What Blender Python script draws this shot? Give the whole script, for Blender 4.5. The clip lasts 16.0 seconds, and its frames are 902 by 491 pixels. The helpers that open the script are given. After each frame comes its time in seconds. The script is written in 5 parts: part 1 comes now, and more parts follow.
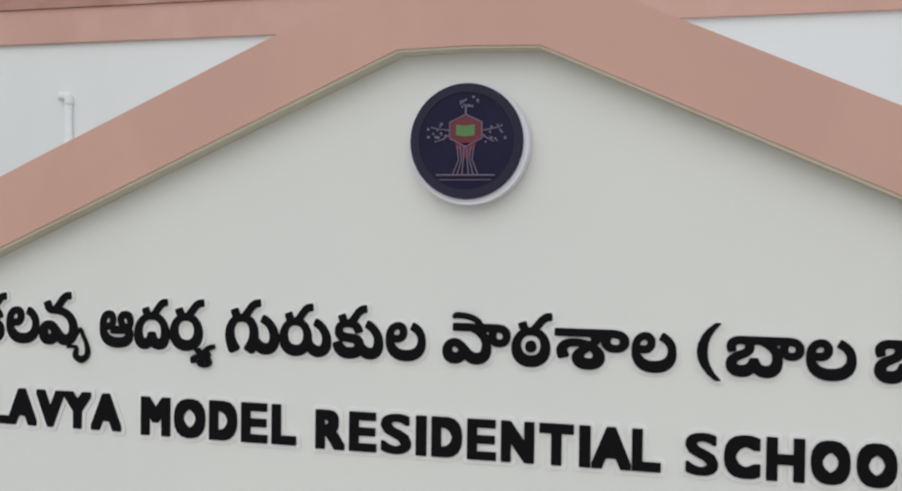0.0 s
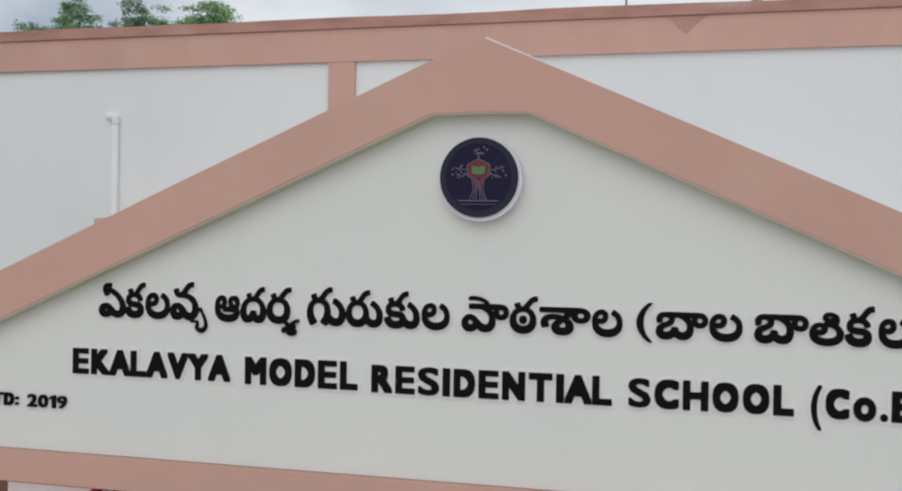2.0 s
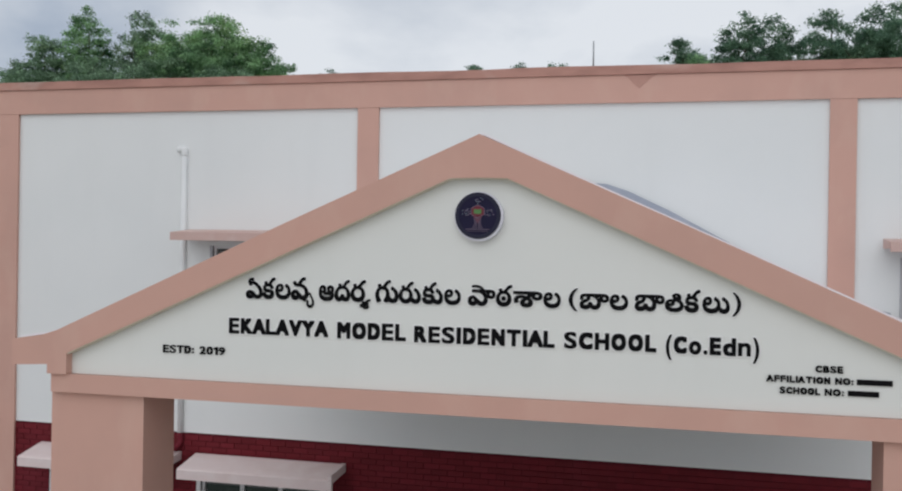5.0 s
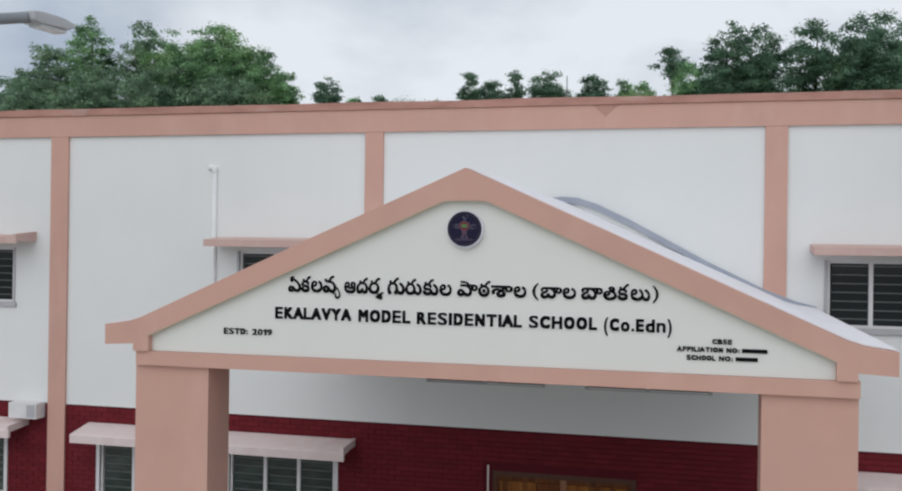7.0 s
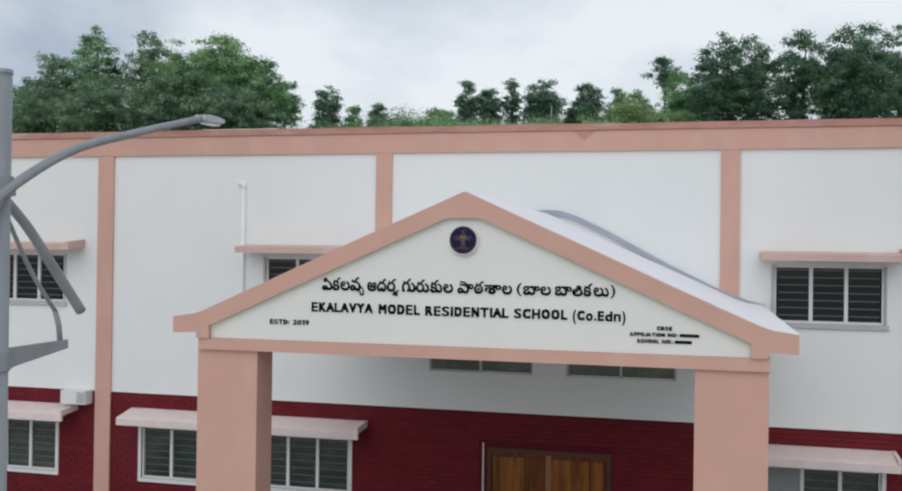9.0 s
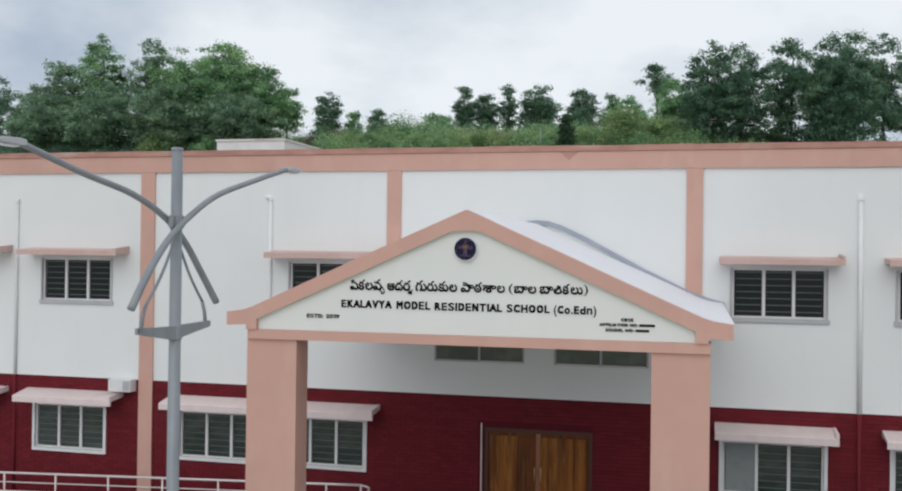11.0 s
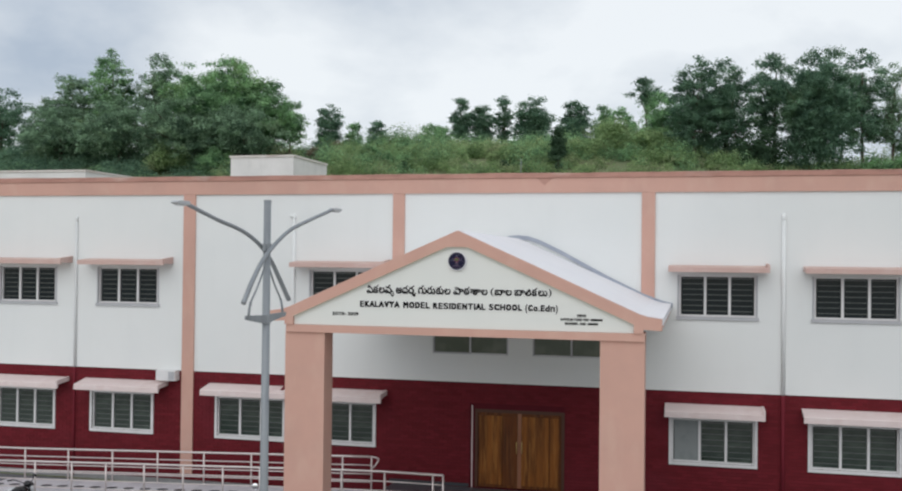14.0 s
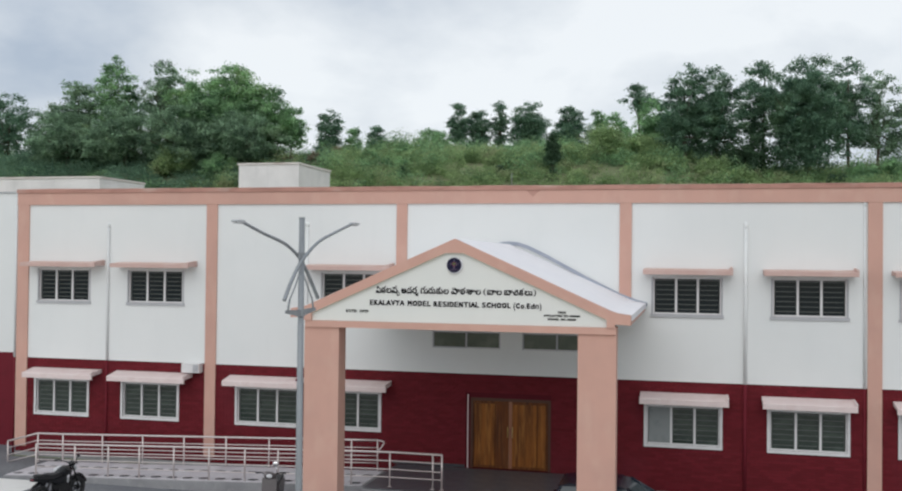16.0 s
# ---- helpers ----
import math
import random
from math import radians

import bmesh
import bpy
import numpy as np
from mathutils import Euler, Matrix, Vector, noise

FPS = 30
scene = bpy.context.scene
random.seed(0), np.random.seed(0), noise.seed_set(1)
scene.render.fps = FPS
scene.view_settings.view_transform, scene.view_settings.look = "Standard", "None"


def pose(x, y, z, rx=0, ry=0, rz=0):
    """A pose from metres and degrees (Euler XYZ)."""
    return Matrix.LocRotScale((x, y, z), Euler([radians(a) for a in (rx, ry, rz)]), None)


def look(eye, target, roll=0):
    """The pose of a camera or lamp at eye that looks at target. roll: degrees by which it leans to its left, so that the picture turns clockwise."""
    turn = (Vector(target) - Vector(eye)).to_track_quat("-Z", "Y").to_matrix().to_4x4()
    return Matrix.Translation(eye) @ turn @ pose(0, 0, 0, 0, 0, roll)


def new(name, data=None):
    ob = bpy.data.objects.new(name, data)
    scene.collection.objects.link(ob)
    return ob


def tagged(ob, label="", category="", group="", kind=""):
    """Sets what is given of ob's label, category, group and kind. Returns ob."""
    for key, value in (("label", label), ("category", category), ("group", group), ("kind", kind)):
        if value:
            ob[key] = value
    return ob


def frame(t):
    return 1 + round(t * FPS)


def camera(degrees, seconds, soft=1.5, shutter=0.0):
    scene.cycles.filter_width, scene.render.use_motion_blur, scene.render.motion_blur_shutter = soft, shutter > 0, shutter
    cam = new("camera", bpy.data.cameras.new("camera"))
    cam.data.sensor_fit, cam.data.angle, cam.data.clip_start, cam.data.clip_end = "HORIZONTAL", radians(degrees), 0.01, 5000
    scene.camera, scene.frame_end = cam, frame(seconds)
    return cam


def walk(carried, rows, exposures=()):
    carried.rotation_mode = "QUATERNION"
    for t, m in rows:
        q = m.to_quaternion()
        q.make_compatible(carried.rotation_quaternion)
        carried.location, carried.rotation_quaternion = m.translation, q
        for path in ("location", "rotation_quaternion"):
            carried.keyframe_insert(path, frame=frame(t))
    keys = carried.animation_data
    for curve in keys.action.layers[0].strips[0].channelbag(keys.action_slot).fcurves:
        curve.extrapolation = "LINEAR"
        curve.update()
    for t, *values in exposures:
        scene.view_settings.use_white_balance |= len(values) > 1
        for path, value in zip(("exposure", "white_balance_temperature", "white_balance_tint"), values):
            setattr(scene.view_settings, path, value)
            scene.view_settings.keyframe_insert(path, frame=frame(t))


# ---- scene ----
cam = camera(48.8, 16.0, soft=2.1)
PATH = [
    (0, (1.733, -9.919, 6.22), (1.236, -7.982, 6.188), 0.7),
    (0.5, (1.769, -10.071, 6.225), (1.27, -8.135, 6.194), 0.6),
    (1, (1.82, -10.347, 6.23), (1.321, -8.411, 6.202), 0.7),
    (1.5, (1.897, -10.737, 6.23), (1.397, -8.801, 6.208), 0.8),
    (2, (1.993, -11.199, 6.227), (1.493, -9.262, 6.209), 0.9),
    (2.5, (2.085, -11.624, 6.233), (1.583, -9.688, 6.215), 0.8),
    (3, (2.179, -12.125, 6.232), (1.679, -10.188, 6.219), 0.9),
    (3.5, (2.284, -12.617, 6.236), (1.784, -10.681, 6.226), 0.9),
    (4, (2.388, -13.086, 6.249), (1.889, -11.149, 6.241), 0.9),
    (6.5, (3.148, -15.916, 6.293), (2.655, -13.978, 6.295), 0.9),
    (7, (3.293, -16.494, 6.297), (2.803, -14.555, 6.301), 0.8),
    (7.5, (3.429, -17.107, 6.308), (2.942, -15.167, 6.313), 0.8),
    (8, (3.588, -17.699, 6.322), (3.1, -15.759, 6.33), 0.8),
    (8.5, (3.738, -18.362, 6.333), (3.252, -16.423, 6.342), 0.8),
    (9, (3.871, -18.986, 6.331), (3.386, -17.046, 6.344), 0.8),
    (11.5, (4.643, -22.469, 6.424), (4.164, -20.527, 6.442), 0.7),
    (12, (4.841, -23.123, 6.433), (4.361, -21.182, 6.454), 0.7),
    (12.5, (5.0, -23.865, 6.432), (4.524, -21.923, 6.456), 0.7),
    (13, (5.171, -24.602, 6.457), (4.697, -22.659, 6.482), 0.7),
    (13.5, (5.391, -25.317, 6.49), (4.915, -23.375, 6.515), 0.6),
    (14, (5.553, -25.991, 6.51), (5.078, -24.049, 6.538), 0.6),
    (14.5, (5.699, -26.746, 6.518), (5.227, -24.803, 6.549), 0.6),
    (15, (5.839, -27.457, 6.557), (5.369, -25.513, 6.586), 0.6),
    (15.5, (6.052, -28.185, 6.567), (5.582, -26.242, 6.598), 0.6),
    (16, (6.242, -28.888, 6.575), (5.772, -26.944, 6.606), 0.6),
]
walk(cam, [(t, look(eye, target, roll)) for t, eye, target, roll in PATH], ((0, -0.12, 6490, 11), (1.5, -0.22, 6450, 11), (4, -0.30, 6380, 12), (7, -0.20, 6330, 11), (12.5, -0.08, 6400, 10), (16, -0.05, 6430, 10)))

from functools import lru_cache
from mathutils.geometry import delaunay_2d_cdt

# ---- world, sun ----
world = bpy.data.worlds.new("overcast_sky")
scene.world = world
world.use_nodes = True
wt = world.node_tree
wt.nodes.clear()


def wnode(kind, **kw):
    n = wt.nodes.new(kind)
    for k, v in kw.items():
        n.inputs[k].default_value = v
    return n


SUN_ELEV, SUN_AZ = radians(38), radians(180)
sky = wt.nodes.new("ShaderNodeTexSky")
sky.sky_type = "NISHITA"
sky.sun_disc = False
sky.sun_elevation, sky.sun_rotation = SUN_ELEV, SUN_AZ
sky_bg = wnode("ShaderNodeBackground", Strength=0.10)
wt.links.new(sky.outputs[0], sky_bg.inputs["Color"])
wco = wt.nodes.new("ShaderNodeTexCoord")
wmap = wt.nodes.new("ShaderNodeMapping")
wmap.inputs["Scale"].default_value = (1.0, 1.0, 1.7)
wmap.inputs["Location"].default_value = (16.44, 10.56, 31.11)
wt.links.new(wco.outputs["Generated"], wmap.inputs["Vector"])
cloud = wnode("ShaderNodeTexNoise", Scale=4.2, Detail=6.0, Roughness=0.5, Distortion=0.15)
wt.links.new(wmap.outputs[0], cloud.inputs["Vector"])
cloud_ramp = wt.nodes.new("ShaderNodeValToRGB")
cr = cloud_ramp.color_ramp
cr.elements[0].position, cr.elements[0].color = 0.27, (0.48, 0.555, 0.655, 1)
cr.elements[1].position, cr.elements[1].color = 0.61, (0.945, 0.98, 1.0, 1)
e = cr.elements.new(0.45)
e.color = (0.735, 0.785, 0.835, 1)
wt.links.new(cloud.outputs["Fac"], cloud_ramp.inputs["Fac"])
cloud_bg = wnode("ShaderNodeBackground", Strength=1.0)
wt.links.new(cloud_ramp.outputs["Color"], cloud_bg.inputs["Color"])
wmix = wnode("ShaderNodeMixShader", Fac=0.93)
wt.links.new(sky_bg.outputs[0], wmix.inputs[1])
wt.links.new(cloud_bg.outputs[0], wmix.inputs[2])
wout = wt.nodes.new("ShaderNodeOutputWorld")
wt.links.new(wmix.outputs[0], wout.inputs["Surface"])

sun_data = bpy.data.lights.new("sun", "SUN")
sun_data.energy = 0.85
sun_data.angle = radians(60)
sun_data.color = (1.0, 0.97, 0.93)
sun = new("sun", sun_data)
sun.matrix_world = look((0.0, -40.0, 31.25), (0.0, 0.0, 0.0))

# ---- materials ----


class Mat:
    """A small builder for node materials."""

    def __init__(self, name, base, rough=0.7, metal=0.0, spec=0.5):
        self.m = bpy.data.materials.new(name)
        self.m.use_nodes = True
        self.t = self.m.node_tree
        self.b = self.t.nodes["Principled BSDF"]
        self.b.inputs["Base Color"].default_value = (*base, 1)
        self.b.inputs["Roughness"].default_value = rough
        self.b.inputs["Metallic"].default_value = metal
        self.b.inputs["Specular IOR Level"].default_value = spec
        self.col = None
        self.base = base
        self.co = self.t.nodes.new("ShaderNodeTexCoord").outputs["Object"]
        self.height = None

    def noise(self, scale, detail=4.0, stretch=(1, 1, 1), rough=0.55):
        mp = self.t.nodes.new("ShaderNodeMapping")
        mp.inputs["Scale"].default_value = stretch
        self.t.links.new(self.co, mp.inputs["Vector"])
        n = self.t.nodes.new("ShaderNodeTexNoise")
        n.inputs["Scale"].default_value = scale
        n.inputs["Detail"].default_value = detail
        n.inputs["Roughness"].default_value = rough
        self.t.links.new(mp.outputs[0], n.inputs["Vector"])
        return n.outputs["Fac"]

    def ramp(self, fac, a, b):
        r = self.t.nodes.new("ShaderNodeMapRange")
        r.inputs["From Min"].default_value, r.inputs["From Max"].default_value = a, b
        self.t.links.new(fac, r.inputs["Value"])
        return r.outputs["Result"]

    def blend(self, fac, colour, amount=1.0):
        """Lays a colour over what there is, where fac is high."""
        mx = self.t.nodes.new("ShaderNodeMix")
        mx.data_type = "RGBA"
        if amount != 1.0:
            ml = self.t.nodes.new("ShaderNodeMath")
            ml.operation = "MULTIPLY"
            ml.inputs[1].default_value = amount
            self.t.links.new(fac, ml.inputs[0])
            fac = ml.outputs[0]
        self.t.links.new(fac, mx.inputs[0])
        if self.col is None:
            mx.inputs[6].default_value = (*self.base, 1)
        else:
            self.t.links.new(self.col, mx.inputs[6])
        mx.inputs[7].default_value = (*colour, 1)
        self.col = mx.outputs[2]
        self.t.links.new(self.col, self.b.inputs["Base Color"])
        return self

    def stain(self, colour, amount, scale, a=0.5, b=0.75, stretch=(1, 1, 1), detail=4.0):
        return self.blend(self.ramp(self.noise(scale, detail, stretch), a, b), colour, amount)

    def vary(self, dark, light, island=False):
        """Each object, or each loose piece, takes its own shade between two colours."""
        if island:
            r = self.t.nodes.new("ShaderNodeNewGeometry").outputs["Random Per Island"]
        else:
            r = self.t.nodes.new("ShaderNodeObjectInfo").outputs["Random"]
        self.base = dark
        return self.blend(r, light)

    def bump(self, scale, strength, distance=0.01, stretch=(1, 1, 1), detail=3.0):
        bp = self.t.nodes.new("ShaderNodeBump")
        bp.inputs["Strength"].default_value = strength
        bp.inputs["Distance"].default_value = distance
        self.t.links.new(self.noise(scale, detail, stretch), bp.inputs["Height"])
        if self.height is not None:
            self.t.links.new(self.height, bp.inputs["Normal"])
        self.height = bp.outputs["Normal"]
        self.t.links.new(self.height, self.b.inputs["Normal"])
        return self

    def rough(self, scale, a, b):
        r = self.t.nodes.new("ShaderNodeMapRange")
        r.inputs["To Min"].default_value, r.inputs["To Max"].default_value = a, b
        self.t.links.new(self.noise(scale), r.inputs["Value"])
        self.t.links.new(r.outputs["Result"], self.b.inputs["Roughness"])
        return self


WHITE = (Mat("white_wall_paint", (0.775, 0.785, 0.775), 0.75)
         .stain((0.72, 0.74, 0.735), 0.6, 0.35, 0.42, 0.7)
         .stain((0.64, 0.65, 0.64), 0.12, 1.1, 0.52, 0.78, (1.6, 1, 0.22))
         .bump(45, 0.12, 0.004).bump(2.5, 0.15, 0.02)).m
CREAM = (Mat("cream_wall_paint", (0.745, 0.75, 0.715), 0.7)
         .stain((0.705, 0.72, 0.69), 0.6, 0.8, 0.4, 0.7)
         .stain((0.64, 0.64, 0.60), 0.15, 2.0, 0.55, 0.8, (1.5, 1, 0.25))
         .bump(50, 0.10, 0.003).bump(3.5, 0.12, 0.015)).m
REVEAL = (Mat("dusty_cream_paint", (0.62, 0.57, 0.45), 0.8).stain((0.54, 0.46, 0.36), 0.6, 2.5, 0.45, 0.7)).m
SALMON = (Mat("salmon_paint", (0.60, 0.352, 0.284), 0.7)
          .stain((0.50, 0.305, 0.25), 0.55, 0.9, 0.45, 0.75)
          .stain((0.66, 0.44, 0.36), 0.5, 2.2, 0.5, 0.8, (1, 1, 0.5))
          .bump(55, 0.10, 0.003).bump(4, 0.10, 0.012)).m
COPING = (Mat("weathered_salmon_coping", (0.47, 0.25, 0.20), 0.85)
          .stain((0.30, 0.15, 0.12), 0.7, 1.3, 0.45, 0.7, (1, 1, 3))
          .stain((0.58, 0.44, 0.38), 0.8, 0.8, 0.55, 0.75, (1, 1, 2))
          .bump(30, 0.3, 0.006)).m
DAMP = (Mat("damp_salmon_paint", (0.50, 0.28, 0.225), 0.8).stain((0.42, 0.225, 0.18), 0.6, 4.0, 0.45, 0.7)).m
PINK_CANOPY = (Mat("pale_pink_canopy_paint", (0.72, 0.60, 0.58), 0.7)
               .stain((0.60, 0.45, 0.42), 0.5, 1.6, 0.5, 0.8).stain((0.78, 0.70, 0.68), 0.5, 4.0, 0.5, 0.75)
               .bump(50, 0.1, 0.003)).m
DUSTY = (Mat("dusty_pink_paint", (0.58, 0.40, 0.355), 0.75).stain((0.68, 0.56, 0.52), 0.6, 2.0, 0.48, 0.72).stain((0.48, 0.31, 0.27), 0.5, 1.1, 0.5, 0.75)
         .bump(50, 0.1, 0.003)).m
MORTAR = (Mat("maroon_painted_mortar", (0.108, 0.0115, 0.019), 0.85, 0.0, 0.2)
          .stain((0.08, 0.009, 0.014), 0.6, 1.5, 0.4, 0.7).bump(60, 0.2, 0.003)).m
BRICK = (Mat("maroon_painted_brick", (0.162, 0.0135, 0.0205), 0.7, 0.0, 0.2).vary((0.120, 0.0095, 0.0145), (0.160, 0.0135, 0.0210))
         .stain((0.17, 0.026, 0.038), 0.35, 0.7, 0.5, 0.75).bump(40, 0.2, 0.004)).m
BRICK_STUFF = (Mat("maroon_brick_courses", (0.162, 0.0135, 0.0205), 0.7, 0.0, 0.2).vary((0.120, 0.0095, 0.0145), (0.160, 0.0135, 0.0210), island=True)
               .stain((0.17, 0.026, 0.038), 0.35, 0.7, 0.5, 0.75).bump(40, 0.2, 0.004)).m
MAROON = (Mat("maroon_paint", (0.150, 0.014, 0.024), 0.7, 0.0, 0.2).stain((0.10, 0.011, 0.017), 0.5, 3.0)).m
FRAME = (Mat("white_window_frame", (0.72, 0.71, 0.71), 0.45).stain((0.58, 0.56, 0.56), 0.5, 3.0).bump(25, 0.05, 0.002)).m
SILL = (Mat("grey_window_surround", (0.46, 0.46, 0.48), 0.7).stain((0.36, 0.36, 0.38), 0.5, 2.5).bump(40, 0.15, 0.003)).m
GRILLE = Mat("grey_grille_paint", (0.13, 0.14, 0.138), 0.5).m
GLASS = Mat("dark_window_glass", (0.012, 0.016, 0.021), 0.08).m
GLASS.node_tree.nodes["Principled BSDF"].inputs["IOR"].default_value = 1.5
GREEN_GLASS = (Mat("green_grey_window_glass", (0.028, 0.042, 0.034), 0.12)
               .stain((0.070, 0.095, 0.078), 0.8, 2.2, 0.45, 0.7, (1, 1, 2.5))).m
VENT_GLASS = (Mat("dusty_green_vent_glass", (0.085, 0.105, 0.075), 0.25).stain((0.14, 0.16, 0.12), 0.7, 2.5, 0.45, 0.7)).m
MESH_SCREEN = (Mat("grey_insect_screen", (0.25, 0.27, 0.27), 0.8).stain((0.17, 0.19, 0.19), 0.5, 5.0)).m
ROOF_WHITE = (Mat("white_roof_coating", (0.83, 0.82, 0.85), 0.5)
              .stain((0.76, 0.76, 0.81), 0.5, 1.2, 0.45, 0.7).stain((0.5, 0.5, 0.52), 0.12, 5.0, 0.55, 0.8)
              .bump(18, 0.15, 0.006)).m
FLASHING = (Mat("blue_grey_flashing", (0.33, 0.36, 0.43), 0.6).stain((0.44, 0.46, 0.52), 0.6, 2.0).bump(20, 0.2, 0.005)).m
PIPE_WHITE = (Mat("white_painted_pipe", (0.78, 0.79, 0.785), 0.7, 0.0, 0.3).stain((0.68, 0.69, 0.70), 0.5, 4.0)).m
PIPE_GREY = (Mat("grey_plastic_pipe", (0.69, 0.70, 0.70), 0.45).stain((0.60, 0.61, 0.62), 0.5, 4.0)).m
WOOD = (Mat("varnished_teak", (0.262, 0.090, 0.016), 0.5, 0.0, 0.2)
        .stain((0.11, 0.036, 0.009), 0.9, 1.6, 0.42, 0.62, (5, 5, 0.45), 6.0)
        .stain((0.36, 0.148, 0.032), 0.7, 3.0, 0.5, 0.7, (4, 4, 0.4))
        .bump(9, 0.12, 0.003, (6, 6, 0.4))).m
WOOD_MID = (Mat("teak_stiles", (0.150, 0.045, 0.010), 0.5, 0.0, 0.2).stain((0.075, 0.026, 0.010), 0.8, 2.0, 0.42, 0.62, (5, 5, 0.4), 6.0)
            .stain((0.24, 0.095, 0.03), 0.6, 3.0, 0.5, 0.7, (4, 4, 0.3))).m
# ground out of view, made pale to bounce light under the porch
BOUNCE_GROUND = (Mat("pale_bounce_ground", (0.53, 0.50, 0.45), 0.95).stain((0.48, 0.45, 0.40), 0.7, 0.25, 0.42, 0.68)
        .stain((0.60, 0.575, 0.53), 0.5, 2.0, 0.5, 0.75).bump(12, 0.4, 0.01)).m
WOOD_DARK = (Mat("dark_teak_frame", (0.085, 0.026, 0.010), 0.55).stain((0.07, 0.025, 0.010), 0.8, 3.0, 0.4, 0.65, (5, 5, 0.5))).m
STRIP_WOOD = (Mat("reddish_teak_strip", (0.29, 0.115, 0.055), 0.4).stain((0.14, 0.06, 0.03), 0.6, 3.0)).m
BRASS = Mat("brass_hardware", (0.55, 0.40, 0.16), 0.35, 1.0).m
GRANITE = (Mat("dark_grey_granite", (0.085, 0.088, 0.10), 0.28)
           .stain((0.14, 0.145, 0.16), 0.6, 60, 0.5, 0.7).stain((0.13, 0.13, 0.145), 0.5, 1.0, 0.45, 0.7).rough(2.0, 0.18, 0.45)).m
GRANITE.node_tree.nodes["Principled BSDF"].inputs["Specular IOR Level"].default_value = 0.4
TILE_WHITE = (Mat("pale_paving_tile", (0.58, 0.56, 0.59), 0.5).vary((0.53, 0.51, 0.54), (0.63, 0.61, 0.64))
              .stain((0.52, 0.50, 0.52), 0.4, 3.0, 0.5, 0.75).bump(30, 0.1, 0.003)).m
TILE_DARK = Mat("charcoal_paving_tile", (0.045, 0.047, 0.055), 0.45).m
CEMENT = (Mat("grey_cement_plaster", (0.30, 0.298, 0.305), 0.9).stain((0.20, 0.20, 0.21), 0.7, 1.2, 0.42, 0.7)
          .stain((0.44, 0.43, 0.42), 0.4, 5.0).bump(25, 0.3, 0.006)).m
STEEL = (Mat("brushed_stainless_steel", (0.70, 0.63, 0.61), 0.36, 0.5).rough(14, 0.25, 0.5)).m
GALV = (Mat("galvanised_grey_paint", (0.275, 0.295, 0.315), 0.5, 0.2).stain((0.20, 0.215, 0.235), 0.6, 3.0, 0.42, 0.7, (3, 3, 0.6))
        .stain((0.32, 0.34, 0.36), 0.35, 9.0).bump(35, 0.1, 0.002)).m
LAMP_HEAD = (Mat("pale_grey_lamp_casting", (0.46, 0.47, 0.49), 0.45).stain((0.34, 0.35, 0.37), 0.6, 6.0)).m
LAMP_LENS = Mat("clear_lamp_lens", (0.62, 0.64, 0.66), 0.2).m
BLACK_LETTER = Mat("black_letter_paint", (0.005, 0.005, 0.006), 0.65, 0.0, 0.08).m
BLACK_LETTER_BACK = (Mat("pale_letter_backing", (0.82, 0.82, 0.80), 0.5).stain((0.74, 0.74, 0.73), 0.5, 8.0)).m
NAVY = (Mat("navy_enamel", (0.012, 0.010, 0.036), 0.45, 0.0, 0.15).stain((0.022, 0.018, 0.055), 0.6, 6.0)).m
NAVY_RING = (Mat("grey_navy_enamel", (0.026, 0.026, 0.048), 0.5, 0.0, 0.15).stain((0.018, 0.017, 0.04), 0.6, 8.0)).m
RIM_WHITE = Mat("white_enamel_rim", (0.74, 0.73, 0.80), 0.4).m
RED_ENAMEL = Mat("red_enamel", (0.135, 0.007, 0.022), 0.4).m
GREEN_ENAMEL = Mat("green_enamel", (0.075, 0.19, 0.05), 0.4).m
LILAC_LINE = Mat("lilac_enamel_line", (0.15, 0.11, 0.17), 0.4).m
TEAL_DOT = Mat("teal_enamel_dot", (0.12, 0.15, 0.20), 0.4).m
# the dimness of the rooms is put into this grey
ROOM = (Mat("room_dimness_grey", (0.26, 0.27, 0.25), 0.9).stain((0.18, 0.19, 0.18), 0.5, 0.8)).m
BEHIND_WHITE = (Mat("far_block_white_paint", (0.83, 0.795, 0.785), 0.8).stain((0.60, 0.58, 0.57), 0.5, 0.5, 0.42, 0.7)
                .stain((0.48, 0.46, 0.45), 0.3, 1.0, 0.55, 0.8, (2, 2, 0.3)).bump(10, 0.2, 0.01)).m
BEHIND_PINK = (Mat("far_block_faded_coping", (0.74, 0.68, 0.65), 0.85).stain((0.52, 0.42, 0.38), 0.7, 0.7, 0.5, 0.68)).m
GROUND = (Mat("grass_and_earth_ground", (0.19, 0.21, 0.11), 0.95)
          .stain((0.12, 0.15, 0.07), 0.9, 0.09, 0.42, 0.62, detail=8).stain((0.20, 0.165, 0.085), 0.7, 0.2, 0.55, 0.72, detail=8)
          .bump(1.5, 0.6, 0.3, detail=8)).m
YARD = (Mat("grey_asphalt_yard", (0.15, 0.155, 0.17), 0.8).stain((0.20, 0.205, 0.215), 0.7, 0.6, 0.42, 0.7)
        .stain((0.075, 0.08, 0.09), 0.6, 9.0, 0.5, 0.75).bump(70, 0.4, 0.006)).m
PALE_CONCRETE = (Mat("pale_concrete_slab", (0.72, 0.71, 0.69), 0.85).stain((0.58, 0.57, 0.55), 0.6, 0.8, 0.42, 0.7).bump(30, 0.25, 0.005)).m
